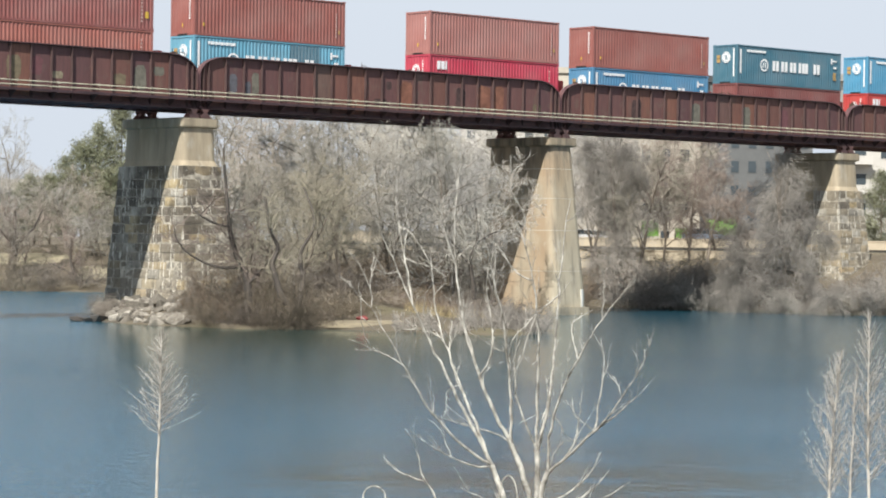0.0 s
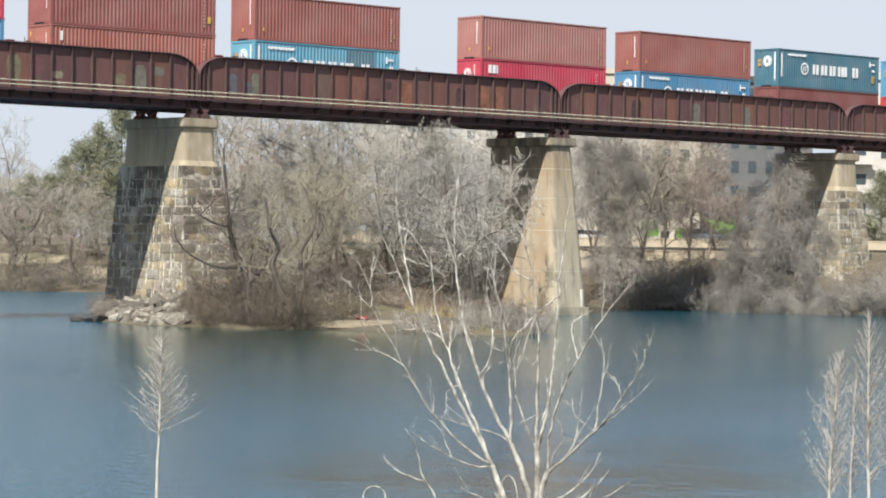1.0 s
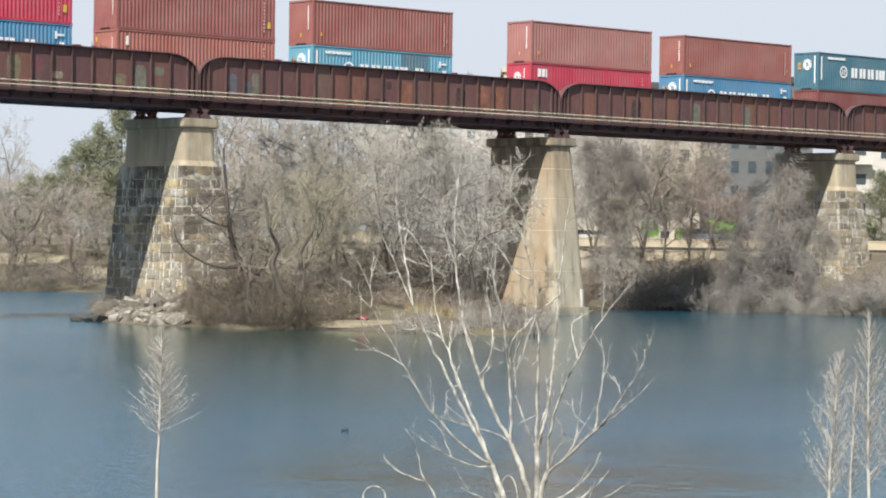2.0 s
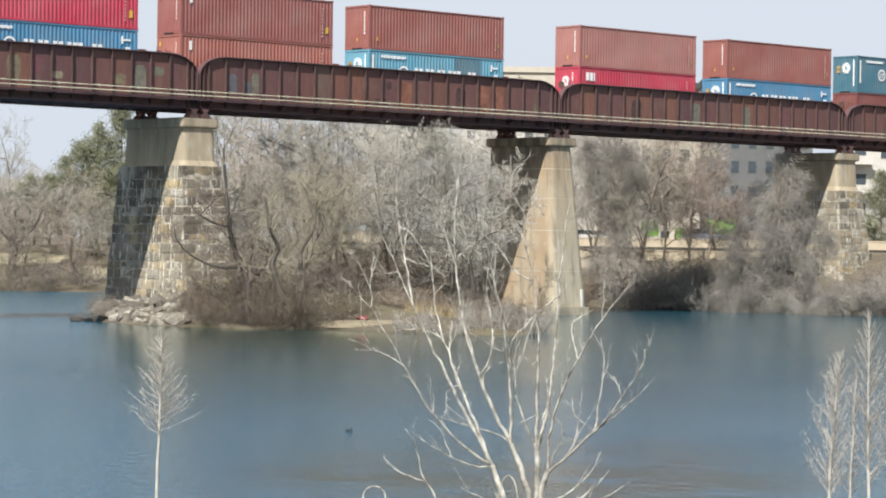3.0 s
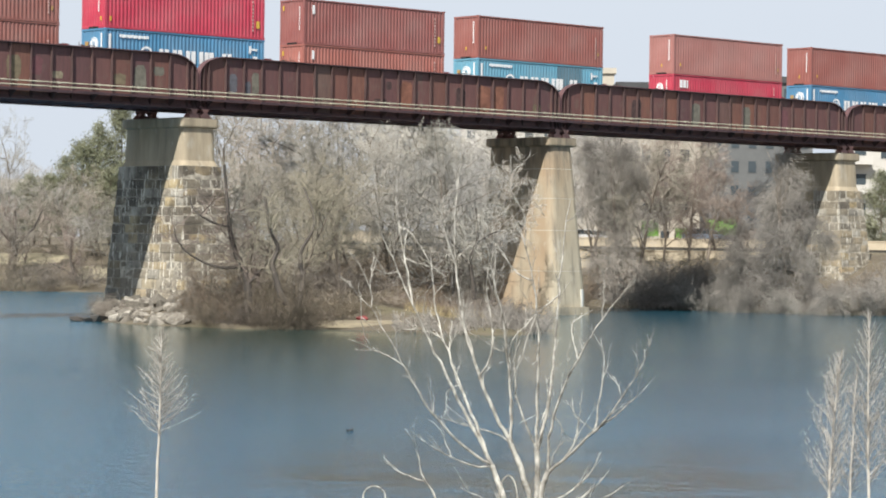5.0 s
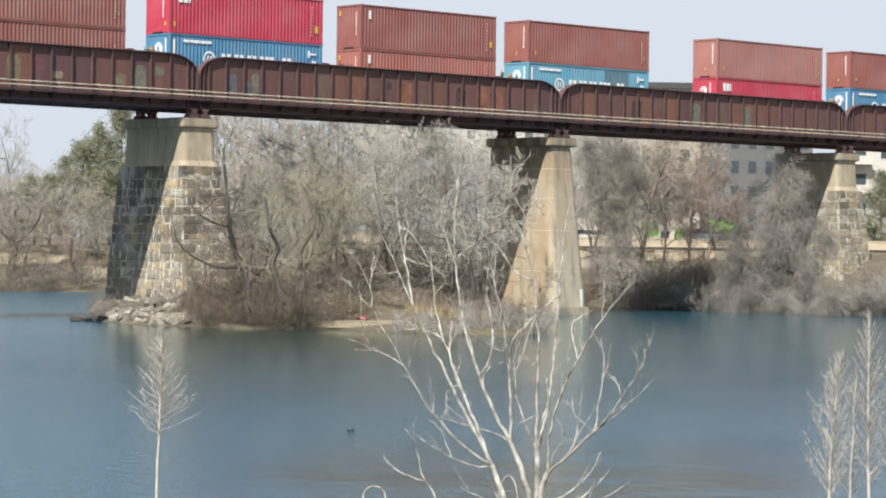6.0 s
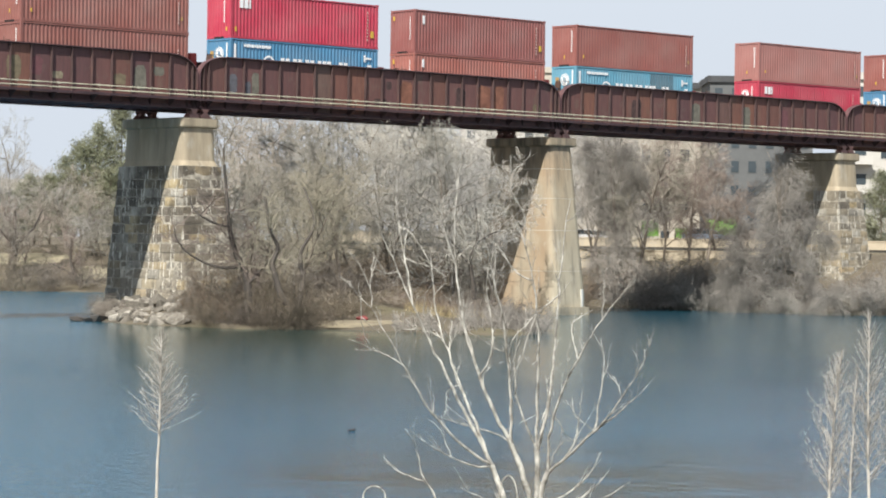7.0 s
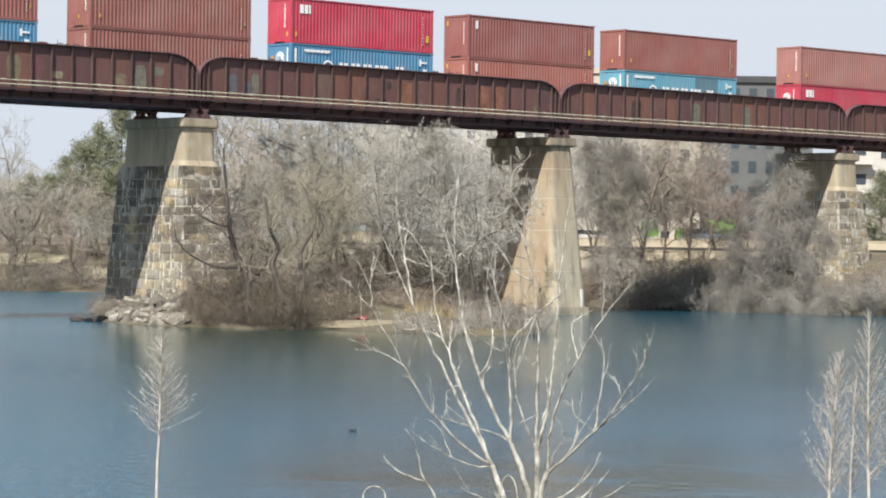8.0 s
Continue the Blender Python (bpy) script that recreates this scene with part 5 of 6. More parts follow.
def make_thicket(clumps, label, seed):
    rng = random.Random(seed)
    x, y = sum(c[0] for c in clumps) / len(clumps), sum(c[1] for c in clumps) / len(clumps)
    z = max(ground_at(x, y), 0)
    t = thing("vine_thicket", label, "vines", "vine thickets", at=(x, y, z))
    tree = part("dead_trunk", BARE[1][0], TRUNK, t)
    tree.matrix_basis = Matrix.Diagonal((0.55, 0.55, (max(c[2] for c in clumps) - z) / 9.0, 1))
    for cx, cy, cz, r in clumps:
        ob = part("tangle", rng.choice(VINES), VINE, t)
        ob.matrix_basis = Matrix.Translation((cx - x, cy - y, cz - z)) @ pose(0, 0, 0, 0, 0, rng.uniform(0, 360)) @ Matrix.Diagonal((r, r, r * rng.uniform(0.9, 1.15), 1))


make_thicket(PIER_VINES, "matted grey dry vines heaped over a dead tree by the pier", 1)
make_thicket(BANK_VINES, "grey dry vines hanging over a leaning bank tree", 2)


def evergreen_meshes(seed, height, width):
    rs = np.random.RandomState(seed)
    trunk = Wood()
    co, quads = [], []
    for i in range(6):
        trunk.add(np.array([0, 0, height * i / 6]), np.array([0, 0, height * (i + 1) / 6]), 0.2 * (1 - i / 7), 0.2 * (1 - (i + 1) / 7))
    for b in range(120):
        t = rs.uniform(0.06, 1.0)
        a = rs.uniform(0, 6.283)
        reach = width / 2 * min(1.0, 0.55 + 2 * t) * (1.02 - t) ** 0.5 * rs.uniform(0.55, 1.1)
        base = np.array([0, 0, height * t])
        tip = base + np.array([math.cos(a) * reach, math.sin(a) * reach, 0.25 * reach + rs.uniform(-0.1, 0.4)])
        trunk.add(base, tip, 0.035, 0.012)
        for k in range(95):
            f = rs.uniform(0.25, 1.08)
            c = base + (tip - base) * f + rs.normal(0, 0.34, 3)
            u, v = rs.normal(0, 1, 3), rs.normal(0, 1, 3) + np.array([0, 0, 0.6])
            u, v = unit(u) * 0.045, unit(v) * rs.uniform(0.08, 0.2)
            j = len(co)
            co += [c - u, c - v, c + u, c + v]
            quads.append((j, j + 1, j + 2, j + 3))
    return trunk.mesh("trunk", TRUNK, 5), raw_mesh("crown", np.array(co), np.array(quads), CEDAR)


EVER = [evergreen_meshes(90 + i, 10.0, 8.0) for i in range(2)]
for i, (x, y, top, width) in enumerate([(58.0, 88.6, 18.2, 5.0), (54.8, 88.2, 15.8, 4.4), (53.2, 88.6, 14.2, 4.2), (52.0, 89.6, 12.6, 4.0), (50.8, 90.6, 11.0, 3.6), (54.5, 85.5, 11.5, 4.6), (57.0, 86.5, 12.5, 4.4), (49.2, 92.0, 10.8, 4.4), (47.8, 93.4, 9.4, 4.2), (94.6, 21.1, 11.7, 4.1), (104.2, 25.8, 12.5, 4.3)]):
    z = ground_at(x, y)
    t = thing("cedar_tree", "dense dark green evergreen cedar on the far bank", "tree", "evergreen trees")
    part("trunk", EVER[i % 2][0], TRUNK, t)
    part("crown", EVER[i % 2][1], CEDAR, t)
    t.matrix_basis = Matrix.Translation((x, y, z)) @ pose(0, 0, 0, 0, 0, 60 * i) @ Matrix.Diagonal((width / 5.5, width / 5.5, (top - z) / 10, 1))


def boulder_meshes():
    """Broken angular blocks of stone."""
    out = []
    for k in range(7):
        rg = random.Random(300 + k)
        bm = bmesh.new()
        pts = [Vector((rg.uniform(-0.5, 0.5), rg.uniform(-0.5, 0.5), rg.uniform(-0.5, 0.5))) for _ in range(22)]
        for p in pts:
            bm.verts.new(p)
        got = bmesh.ops.convex_hull(bm, input=bm.verts[:])
        bmesh.ops.delete(bm, geom=[v for v in bm.verts if not v.link_faces], context="VERTS")
        bmesh.ops.bevel(bm, geom=bm.edges[:], offset=0.03, segments=1, affect="EDGES")
        out.append(mesh_of("boulder", bm, BOULDER))
    return out


WET_ROCK = simple("wet_rock", (0.055, 0.05, 0.044), 0.6, 0, 0.4, 2.0, 0.5)


def place_boulders():
    """An apron of rubble from the pier's foot down to the water, and strays along the point."""
    rng = random.Random(21)
    ms = boulder_meshes()
    slabs = [me.copy() for me in ms[:2]]
    for me in slabs:
        me.materials[0] = WET_ROCK
    rim = [Vector(p) for p in ((-3.4, 4.3), (-6.2, 0.8), (-8.7, -3.2), (-10.0, -7.0), (-10.2, -10.2), (-10.0, -12.6))]
    foot = [Vector(p) for p in ((-2.2, 4.0), (-2.4, 1.5), (-2.3, -0.5), (-2.0, -2.2), (-0.5, -2.6), (1.5, -2.6))]
    for i in range(273):
        if i < 270:
            u = rng.uniform(0, 4.999)
            k, f = int(u), u % 1
            outer, inner = rim[k].lerp(rim[k + 1], f), foot[k].lerp(foot[k + 1], f)
            d = rng.uniform(0, 1) ** 1.3
            p = outer.lerp(inner, d)
            s = rng.uniform(0.3, 0.8) if i % 6 else rng.uniform(0.9, 1.35)
            x, y = p
            z = max(ground_at(x, y), 0.0) - 0.12 * s
        elif i < 273:
            # flat dark slabs that run out into the water
            x, y, z, s = -9.7 - 0.55 * (i - 270), -3.6 + 0.2 * (i - 270), -0.04, 1.1 - 0.2 * (i - 270)
        flat = 0.55 if 270 <= i < 273 else 0.75
        tilt = 12 if 270 <= i < 273 else 40
        mesh = rng.choice(slabs if tilt == 12 else ms)
        ob = solid("boulder", mesh, BOULDER, "dark wet flat rock at the waterline" if tilt == 12 else "weathered grey rubble boulder by the waterline", "rock", "rubble boulders")
        ob.matrix_basis = Matrix.Translation((x, y, z + 0.12 * s)) @ pose(0, 0, 0, rng.uniform(0, tilt), rng.uniform(0, tilt), rng.uniform(0, 360)) @ Matrix.Diagonal((s * 1.3, s, s * flat, 1))


place_boulders()


def grass_patch():
    """Dry grass along the low point's shore, one tuft of blades after another."""
    rs = np.random.RandomState(8)
    co, quads = [], []
    n = 0
    while n < 900:
        x, y = rs.uniform(2, 13), rs.uniform(-19, -8)
        d = float(shore_distance(np.array([x]), np.array([y]))[0])
        if d < 0.9 or d > 7:
            continue
        z = ground_at(x, y)
        for k in range(3):
            h = rs.uniform(0.12, 0.5)
            a = rs.uniform(0, 6.283)
            px, py = x + rs.normal(0, 0.15), y + rs.normal(0, 0.15)
            u = np.array([math.cos(a), math.sin(a), 0]) * 0.016
            tip = np.array([rs.normal(0, 0.12), rs.normal(0, 0.12), h])
            p = np.array([px, py, z])
            j = len(co)
            co += [p - u, p + u, p + tip + u * 0.3, p + tip - u * 0.3]
            quads.append((j, j + 1, j + 2, j + 3))
        n += 1
    me = raw_mesh("grass", np.array(co), np.array(quads), GRASS)
    solid("grass", me, GRASS, "dry straw-coloured grass on the low shore", "grass", kind="stuff")


grass_patch()


def make_patch(name, label, category, mat, cx, cy, across, deep, seed, lift=0.16):
    """A low uneven sheet draped on the ground; across and deep are its half sizes seen over the river."""
    n, m = 28, 8
    wob = random.Random(seed)
    k1, k2 = wob.uniform(0, 6), wob.uniform(0, 6)
    pts = []
    for j in range(m + 1):
        for i in range(n):
            a = 6.28318 * i / n
            r = j / m * (1 + 0.13 * math.sin(3 * a + k1) + 0.08 * math.sin(7 * a + k2))
            u, v = across * r * math.cos(a), deep * r * math.sin(a)
            pts.append((cx + 0.735 * u + 0.678 * v, cy - 0.678 * u + 0.735 * v))
    pts = np.array(pts)
    z = ground_height(pts[:, 0], pts[:, 1])
    up = np.repeat(lift * (1 - (np.arange(m + 1) / m) ** 2), n) - 0.02
    co = np.column_stack([pts, z + up])
    q = []
    for j in range(m):
        for i in range(n):
            q.append((j * n + i, (j + 1) * n + i, (j + 1) * n + (i + 1) % n, j * n + (i + 1) % n))
    me = raw_mesh(name, co, np.array(q), mat, smooth=True)
    solid(name, me, mat, label, category, kind="structure")


SAND = simple("pale_sand", (0.23, 0.195, 0.13), 0.95, 0, 0.25, 1.5, 0.3)
DRY_LAWN = simple("dry_lawn", (0.25, 0.222, 0.15), 0.95, 0, 0.35, 1.2, 0.4)
make_patch("sand_bar", "tan sand bar at the water's edge", "sand", SAND, -3.2, -18.6, 2.7, 1.9, 1)
make_patch("lawn", "dry straw-coloured lawn on the far bank", "grass", DRY_LAWN, 40.2, 80.4, 5.6, 1.5, 2, 0.12)
make_patch("lawn", "dry straw-coloured lawn on the far bank", "grass", DRY_LAWN, 43.9, 72.6, 2.4, 1.8, 3, 0.12)


def make_red_bag():
    """A small slumped red cloth bag left on the shore."""
    bm = bmesh.new()
    bmesh.ops.create_icosphere(bm, subdivisions=3, radius=0.5)
    for v in bm.verts:
        n = noise.noise(v.co * 3) * 0.12
        v.co = Vector((v.co.x * 0.7, v.co.y * 0.4, max(v.co.z, -0.35) * 0.26)) * (1 + n)
    x, y = -2.0, -18.0
    t = thing("red_bag", "small slumped red cloth bag on the sand", "bag", at=(x, y, ground_at(x, y) + 0.15))
    t.rotation_euler = (0, 0, radians(-42.7))
    part("sack", bm, RED_CLOTH, t)
    part("strap", tube(bmesh.new(), (-0.2, 0, 0.1), (0.22, 0, 0.17), 0.02, n=6), RED_CLOTH, t)


RED_CLOTH = simple("red_cloth", (0.27, 0.065, 0.065), 0.9, 0, 0.2, 8)
make_red_bag()

# ---- far bank: buildings, wall, vehicles ----
WALL_GREY = simple("grey_render", (0.125, 0.13, 0.13), 0.9, 0, 0.12, 0.5)
WALL_BEIGE = simple("beige_render", (0.47, 0.43, 0.36), 0.9, 0, 0.1, 0.5)
WALL_WHITE = simple("white_render", (0.52, 0.50, 0.46), 0.9, 0, 0.08, 0.5)
ROOF_DARK = simple("dark_parapet", (0.06, 0.062, 0.065), 0.8, 0, 0.2, 0.5)
GLASS = simple("dark_window", (0.06, 0.075, 0.085), 0.15, 0, 0.2, 0.3)
KERBWALL = simple("pale_road_wall", (0.50, 0.43, 0.32), 0.9, 0, 0.2, 0.6)
DARK_STRIP = simple("dark_strip", (0.07, 0.065, 0.055), 0.9, 0, 0.3, 0.8)
LIME = simple("lime_fabric", (0.14, 0.29, 0.05), 0.7, 0, 0.3, 1.0)


def make_building(name, label, x, y, w, d, h, mat, storeys, bays, turn, roof, balcony=False, blank=0):
    """A block whose front, towards -y before the turn, has rows of windows."""
    b = thing(name, label, "building", at=(x, y, ground_at(x, y) - 0.5))
    b.rotation_euler = (0, 0, radians(turn))
    part("wall", boxes((-w / 2, w / 2, 0, d, 0, h)), mat, b)
    part("roof", boxes((-w / 2 - 0.3, w / 2 + 0.3, -0.3, d + 0.3, h, h + 0.8)), roof, b)
    sh, bw = h / storeys, w / bays
    pane = mesh_of("pane", boxes((-bw * 0.22, bw * 0.22, -0.06, 0.02, sh * 0.3, sh * 0.76)), GLASS)
    fr = mesh_of("window_frame", boxes((-bw * 0.25, bw * 0.25, -0.03, 0.02, sh * 0.27, sh * 0.80)), mat)
    slab = mesh_of("balcony", boxes((-bw * 0.42, bw * 0.42, -1.3, 0, sh * 0.08, sh * 0.14), (-bw * 0.42, bw * 0.42, -1.3, -1.22, sh * 0.14, sh * 0.38)), WALL_WHITE)
    for s in range(storeys - blank):
        for k in range(bays):
            at = (-w / 2 + (k + 0.5) * bw, 0, s * sh)
            win = part("window", fr, mat, b)
            win.location = at
            part("pane", pane, GLASS, win)
            if balcony and k % 2 == 0:
                part("balcony", slab, WALL_WHITE, b).location = at
    return b


make_building("apartment_block", "grey rendered apartment block behind the trees", 155.5, 87.5, 13, 12, 21.4, WALL_GREY, 7, 6, -43, ROOF_DARK)
make_building("apartment_building", "white balconied apartment building behind the pier", 144.0, 57.0, 12, 10, 20, WALL_WHITE, 6, 4, -43, WALL_WHITE, True)
make_building("office_building", "beige flat-roofed building beyond the bridge", 172.1, 140.0, 16, 12, 25.6, WALL_BEIGE, 7, 5, -43, WALL_BEIGE, blank=2)
make_building("flat_building", "pale building with a grey flat roof", 163.5, 111.0, 13, 10, 21.9, WALL_BEIGE, 6, 5, -43, ROOF_DARK, blank=2)
make_building("apartment_tower", "pale apartment building with white balconies behind bare trees", 110.0, 86.0, 11, 10, 14.2, WALL_WHITE, 5, 5, -43, WALL_WHITE, True)
make_building("low_building", "long low white building on the far shore", 138.7, 225.3, 12, 8, 9, WALL_WHITE, 2, 4, -43, WALL_WHITE)


HAZY = simple("galvanised_mast", (0.45, 0.46, 0.48), 0.6, 0.3, 0.1, 1)


def make_mast(x, y, top, r):
    z = ground_at(x, y)
    m = thing("mast", "slender grey steel mast far behind the trees", "mast", at=(x, y, z))
    part("pole", tube(bmesh.new(), (0, 0, 0), (0, 0, top - z), r, r * 0.6, 6), HAZY, m)
    for k in range(3):
        part("crossarm", boxes((-0.5, 0.5, -0.05, 0.05, top - z - 1.0 - k * 2.4, top - z - 0.9 - k * 2.4)), HAZY, m)


make_mast(182.6, 293.6, 28.3, 0.11)
make_mast(76.8, 119.2, 17.9, 0.09)



def run_wall(name, label, p, q, z0, z1, thick, mat, foot=None):
    p, q = Vector((*p, 0)), Vector((*q, 0))
    L = (q - p).length
    w = thing(name, label, "wall", at=(p.x, p.y, 0))
    w.rotation_euler = (0, 0, math.atan2(q.y - p.y, q.x - p.x))
    n = int(L / 4)
    for k in range(n):
        part("wall_panel", boxes((k * L / n + 0.02, (k + 1) * L / n - 0.02, 0, thick, z0, z1)), mat, w)
    # dark strip added below the panels, drawing the road wall's shadow line
    if foot is not None:
        part("plinth", boxes((0, L, 0.05, thick - 0.05, foot, z0)), DARK_STRIP, w, "dark strip added under the wall")
    part("coping", boxes((0, L, -0.05, thick + 0.05, z1, z1 + 0.1)), mat, w)
    return w


run_wall("road_wall", "long pale concrete roadside wall on the far bank", (70.5, 37.9), (96, 14.4), 4.78, 5.5, 0.3, KERBWALL, 4.0)
run_wall("terrace_wall", "low pale stone terrace wall below the road", (65.5, 33.0), (92, 8.6), 3.0, 4.42, 0.3, KERBWALL)
run_wall("river_terrace", "lower pale stone terrace wall in the brush", (61.5, 28.6), (84, 7.4), 1.8, 3.55, 0.3, KERBWALL)
run_wall("garden_wall", "pale stone garden wall beyond the wooded point", (46.0, 44.5), (55.5, 35.8), 4.9, 5.75, 0.3, KERBWALL, 2.5)
run_wall("garden_wall", "lower pale stone garden wall beyond the wooded point", (44.4, 42.8), (53.9, 34.1), 2.8, 4.5, 0.3, KERBWALL)
run_wall("river_wall", "pale stone wall along the far shore road", (60, 134.0), (84, 112.0), 2.0, 3.4, 0.3, KERBWALL)


run_wall("bank_wall", "low pale stone wall above the far shore", (45.8, 79.6), (51.0, 74.9), 0.9, 2.25, 0.3, KERBWALL)


def make_car(x, y, z, turn, mat, label):
    c = thing("parked_car", label, "car", "parked cars", at=(x, y, z))
    c.rotation_euler = (0, 0, radians(turn))
    body = [(-2.1, 0.35), (2.1, 0.35), (2.15, 0.7), (1.3, 0.95), (0.7, 1.42), (-1.0, 1.45), (-1.7, 1.0), (-2.15, 0.9)]
    part("body", prism(bmesh.new(), body, "y", -0.85, 0.85), mat, c)
    glass = [(1.15, 0.97), (0.65, 1.36), (-0.95, 1.38), (-1.5, 1.0)]
    for y0 in (-0.87, 0.85):
        part("window", prism(bmesh.new(), glass, "y", y0, y0 + 0.02), GLASS, c)
    for xx in (-1.35, 1.35):
        for yy in (-0.88, 0.66):
            wheel = part("wheel", tube(bmesh.new(), (xx, yy, 0.33), (xx, yy + 0.22, 0.33), 0.33, n=14), TYRE, c)
            part("hub", tube(bmesh.new(), (xx, yy - 0.01 if yy < 0 else yy + 0.22, 0.33), (xx, yy if yy < 0 else yy + 0.23, 0.33), 0.18, n=10), HUB, wheel)
    return c


TYRE = simple("tyre", (0.03, 0.03, 0.03), 0.9, 0, 0.2, 4)
HUB = simple("hub", (0.5, 0.5, 0.5), 0.4, 0.6, 0.1, 4)
CAR_WHITE = simple("white_car_paint", (0.78, 0.78, 0.78), 0.3, 0, 0.03, 1)
CAR_GREY = simple("grey_car_paint", (0.22, 0.26, 0.32), 0.3, 0.2, 0.05, 1)
make_car(76.6, 41.0, ground_at(76.6, 41.0) + 0.45, -42, CAR_WHITE, "white car parked behind the road wall")
make_car(85.0, 34.0, ground_at(85.0, 34.0) + 0.45, -42, CAR_GREY, "grey-blue car parked behind the road wall")


def make_awning(x, y, w, top):
    z = ground_at(x, y)
    a = thing("green_awning", "bright lime green fabric awning by the road", "awning", "lime awnings", at=(x, y, z))
    a.rotation_euler = (0, 0, radians(-42))
    h = top - z
    bm = bmesh.new()
    prism(bm, [(-1.0, h - 0.9), (0.0, h), (1.0, h - 0.9), (1.0, h - 1.0), (0, h - 0.1), (-1.0, h - 1.0)], "x", -w / 2, w / 2)
    part("canopy", bm, LIME, a)
    part("valance", boxes((-w / 2, w / 2, -1.02, -1.0, h - 1.5, h - 0.95)), LIME, a)
    for xx in (-w / 2 + 0.05, w / 2 - 0.05):
        for yy in (-0.95, 0.95):
            part("leg", boxes((xx - 0.03, xx + 0.03, yy - 0.03, yy + 0.03, 0, h - 0.95)), HUB, a)


make_awning(86.4, 42.3, 1.5, 7.3)
make_awning(88.6, 40.2, 1.2, 6.6)
make_awning(91.4, 37.7, 2.8, 7.5)

# ---- young trees on the near bank ----


def stem(w, rs, p0, p1, bow, r0, r1, n=9, wander=0.004):
    pts = []
    drift = np.zeros(3)
    side = unit(np.cross(p1 - p0, AHEAD))
    for i in range(n + 1):
        t = i / n
        p = p0 + (p1 - p0) * t + side * bow * 4 * t * (1 - t) + drift * (0 < i < n)
        drift = drift * 0.7 + rs.normal(0, wander, 3)
        pts.append(p)
    for i in range(n):
        a, b = i / n, (i + 1) / n
        w.add(pts[i], pts[i + 1], r0 + (r1 - r0) * a, r0 + (r1 - r0) * b)
    return pts


def shoots(w, rs, pts, count, length, r, up=0.35, first=0.3, deeper=True):
    """Side twigs off a stem, with finer ones off them."""
    for k in range(count):
        t = rs.uniform(first, 0.97) * (len(pts) - 1)
        i = min(int(t), len(pts) - 2)
        p = pts[i] + (pts[i + 1] - pts[i]) * (t - i)
        axis = unit(pts[i + 1] - pts[i])
        s = rs.choice((-1, 1))
        d = unit(axis + s * unit(np.cross(axis, AHEAD)) * rs.uniform(0.25, 0.65) + AHEAD * rs.normal(0, 0.3) + np.array([0, 0, up]))
        L = length * rs.uniform(0.3, 1.2) * (1.25 - 0.6 * t / len(pts))
        n = 5
        own = [p]
        for j in range(n):
            d = unit(d + rs.normal(0, 0.10, 3) + np.array([0, 0, 0.05]))
            q = p + d * L / n
            w.add(p, q, r * (1 - 0.55 * j / n), r * (1 - 0.55 * (j + 1) / n))
            own.append(q)
            p = q
        # a bud at the tip
        w.add(p, p + d * 0.02, r * 0.75, r * 0.3)
        if deeper:
            shoots(w, rs, own, rs.randint(1, 4), length * 0.38, r * 0.6, 0.2, 0.2, False)


# the many-stemmed tree's trunks: foot sideways, fork sideways and up, and how far each bows
TRUNKS = [(-0.11, -0.37, 0.39, -0.02, -0.02), (0.12, -0.17, 0.62, -0.04, -0.04), (0.09, 0.11, 0.55, 0.0, -0.01), (0.14, 0.23, 0.32, 0.03, 0.05), (-0.78, -1.12, 0.28, -0.04, -0.05)]
# what grows from them: parent, how far along it, tip sideways and up, and two bows
MAIN_LIMBS = [
    (0, 1.0, -1.68, 2.05, 0.08, 0.05), (0, 1.0, -1.65, 2.98, 0.01, 0.01), (0, 1.0, -1.04, 2.72, 0.04, 0.06), (0, 0.98, -1.18, 0.69, 0.09, 0.07),
    (1, 1.0, -0.74, 3.64, 0.08, 0.08), (1, 1.0, -0.56, 3.0, -0.04, -0.04), (1, 1.0, -1.01, 0.91, -0.04, -0.01), (2, 1.0, -0.19, 3.06, -0.04, -0.06),
    (2, 1.0, 0.12, 2.07, 0.14, 0.16), (2, 1.0, 0.46, 3.25, -0.02, 0.0), (3, 1.0, 1.12, 2.45, 0.09, 0.07), (3, 0.98, 1.33, 1.88, -0.07, -0.08),
    (2, 1.0, 0.19, 1.35, -0.05, -0.06), (4, 1.0, -1.3, 0.76, -0.07, -0.08), (4, 0.89, -1.53, 0.46, 0.08, 0.08)]
SIDE_LIMBS = [
    (5, 1.0, -1.88, 2.6, -0.09, -0.07), (20, 0.35, -1.66, 2.59, -0.01, 0.0), (5, 1.0, -1.91, 2.33, 0.09, 0.09), (22, 0.4, -1.82, 2.31, 0.03, 0.02),
    (22, 0.4, -1.69, 1.66, -0.05, -0.09), (5, 0.67, -1.85, 1.59, -0.09, -0.09), (5, 0.6, -1.39, 1.37, 0.11, 0.07), (6, 0.66, -1.42, 3.44, 0.02, 0.04),
    (27, 0.4, -1.26, 3.0, 0.04, 0.04), (27, 0.37, -0.88, 2.38, 0.03, 0.07), (27, 0.62, -1.05, 2.51, 0.11, 0.08), (6, 0.79, -1.7, 2.5, 0.16, 0.14),
    (7, 0.59, -1.34, 1.81, -0.08, -0.08), (7, 0.48, -0.81, 1.91, 0.04, 0.04), (7, 0.37, -0.89, 0.88, -0.2, -0.09)]
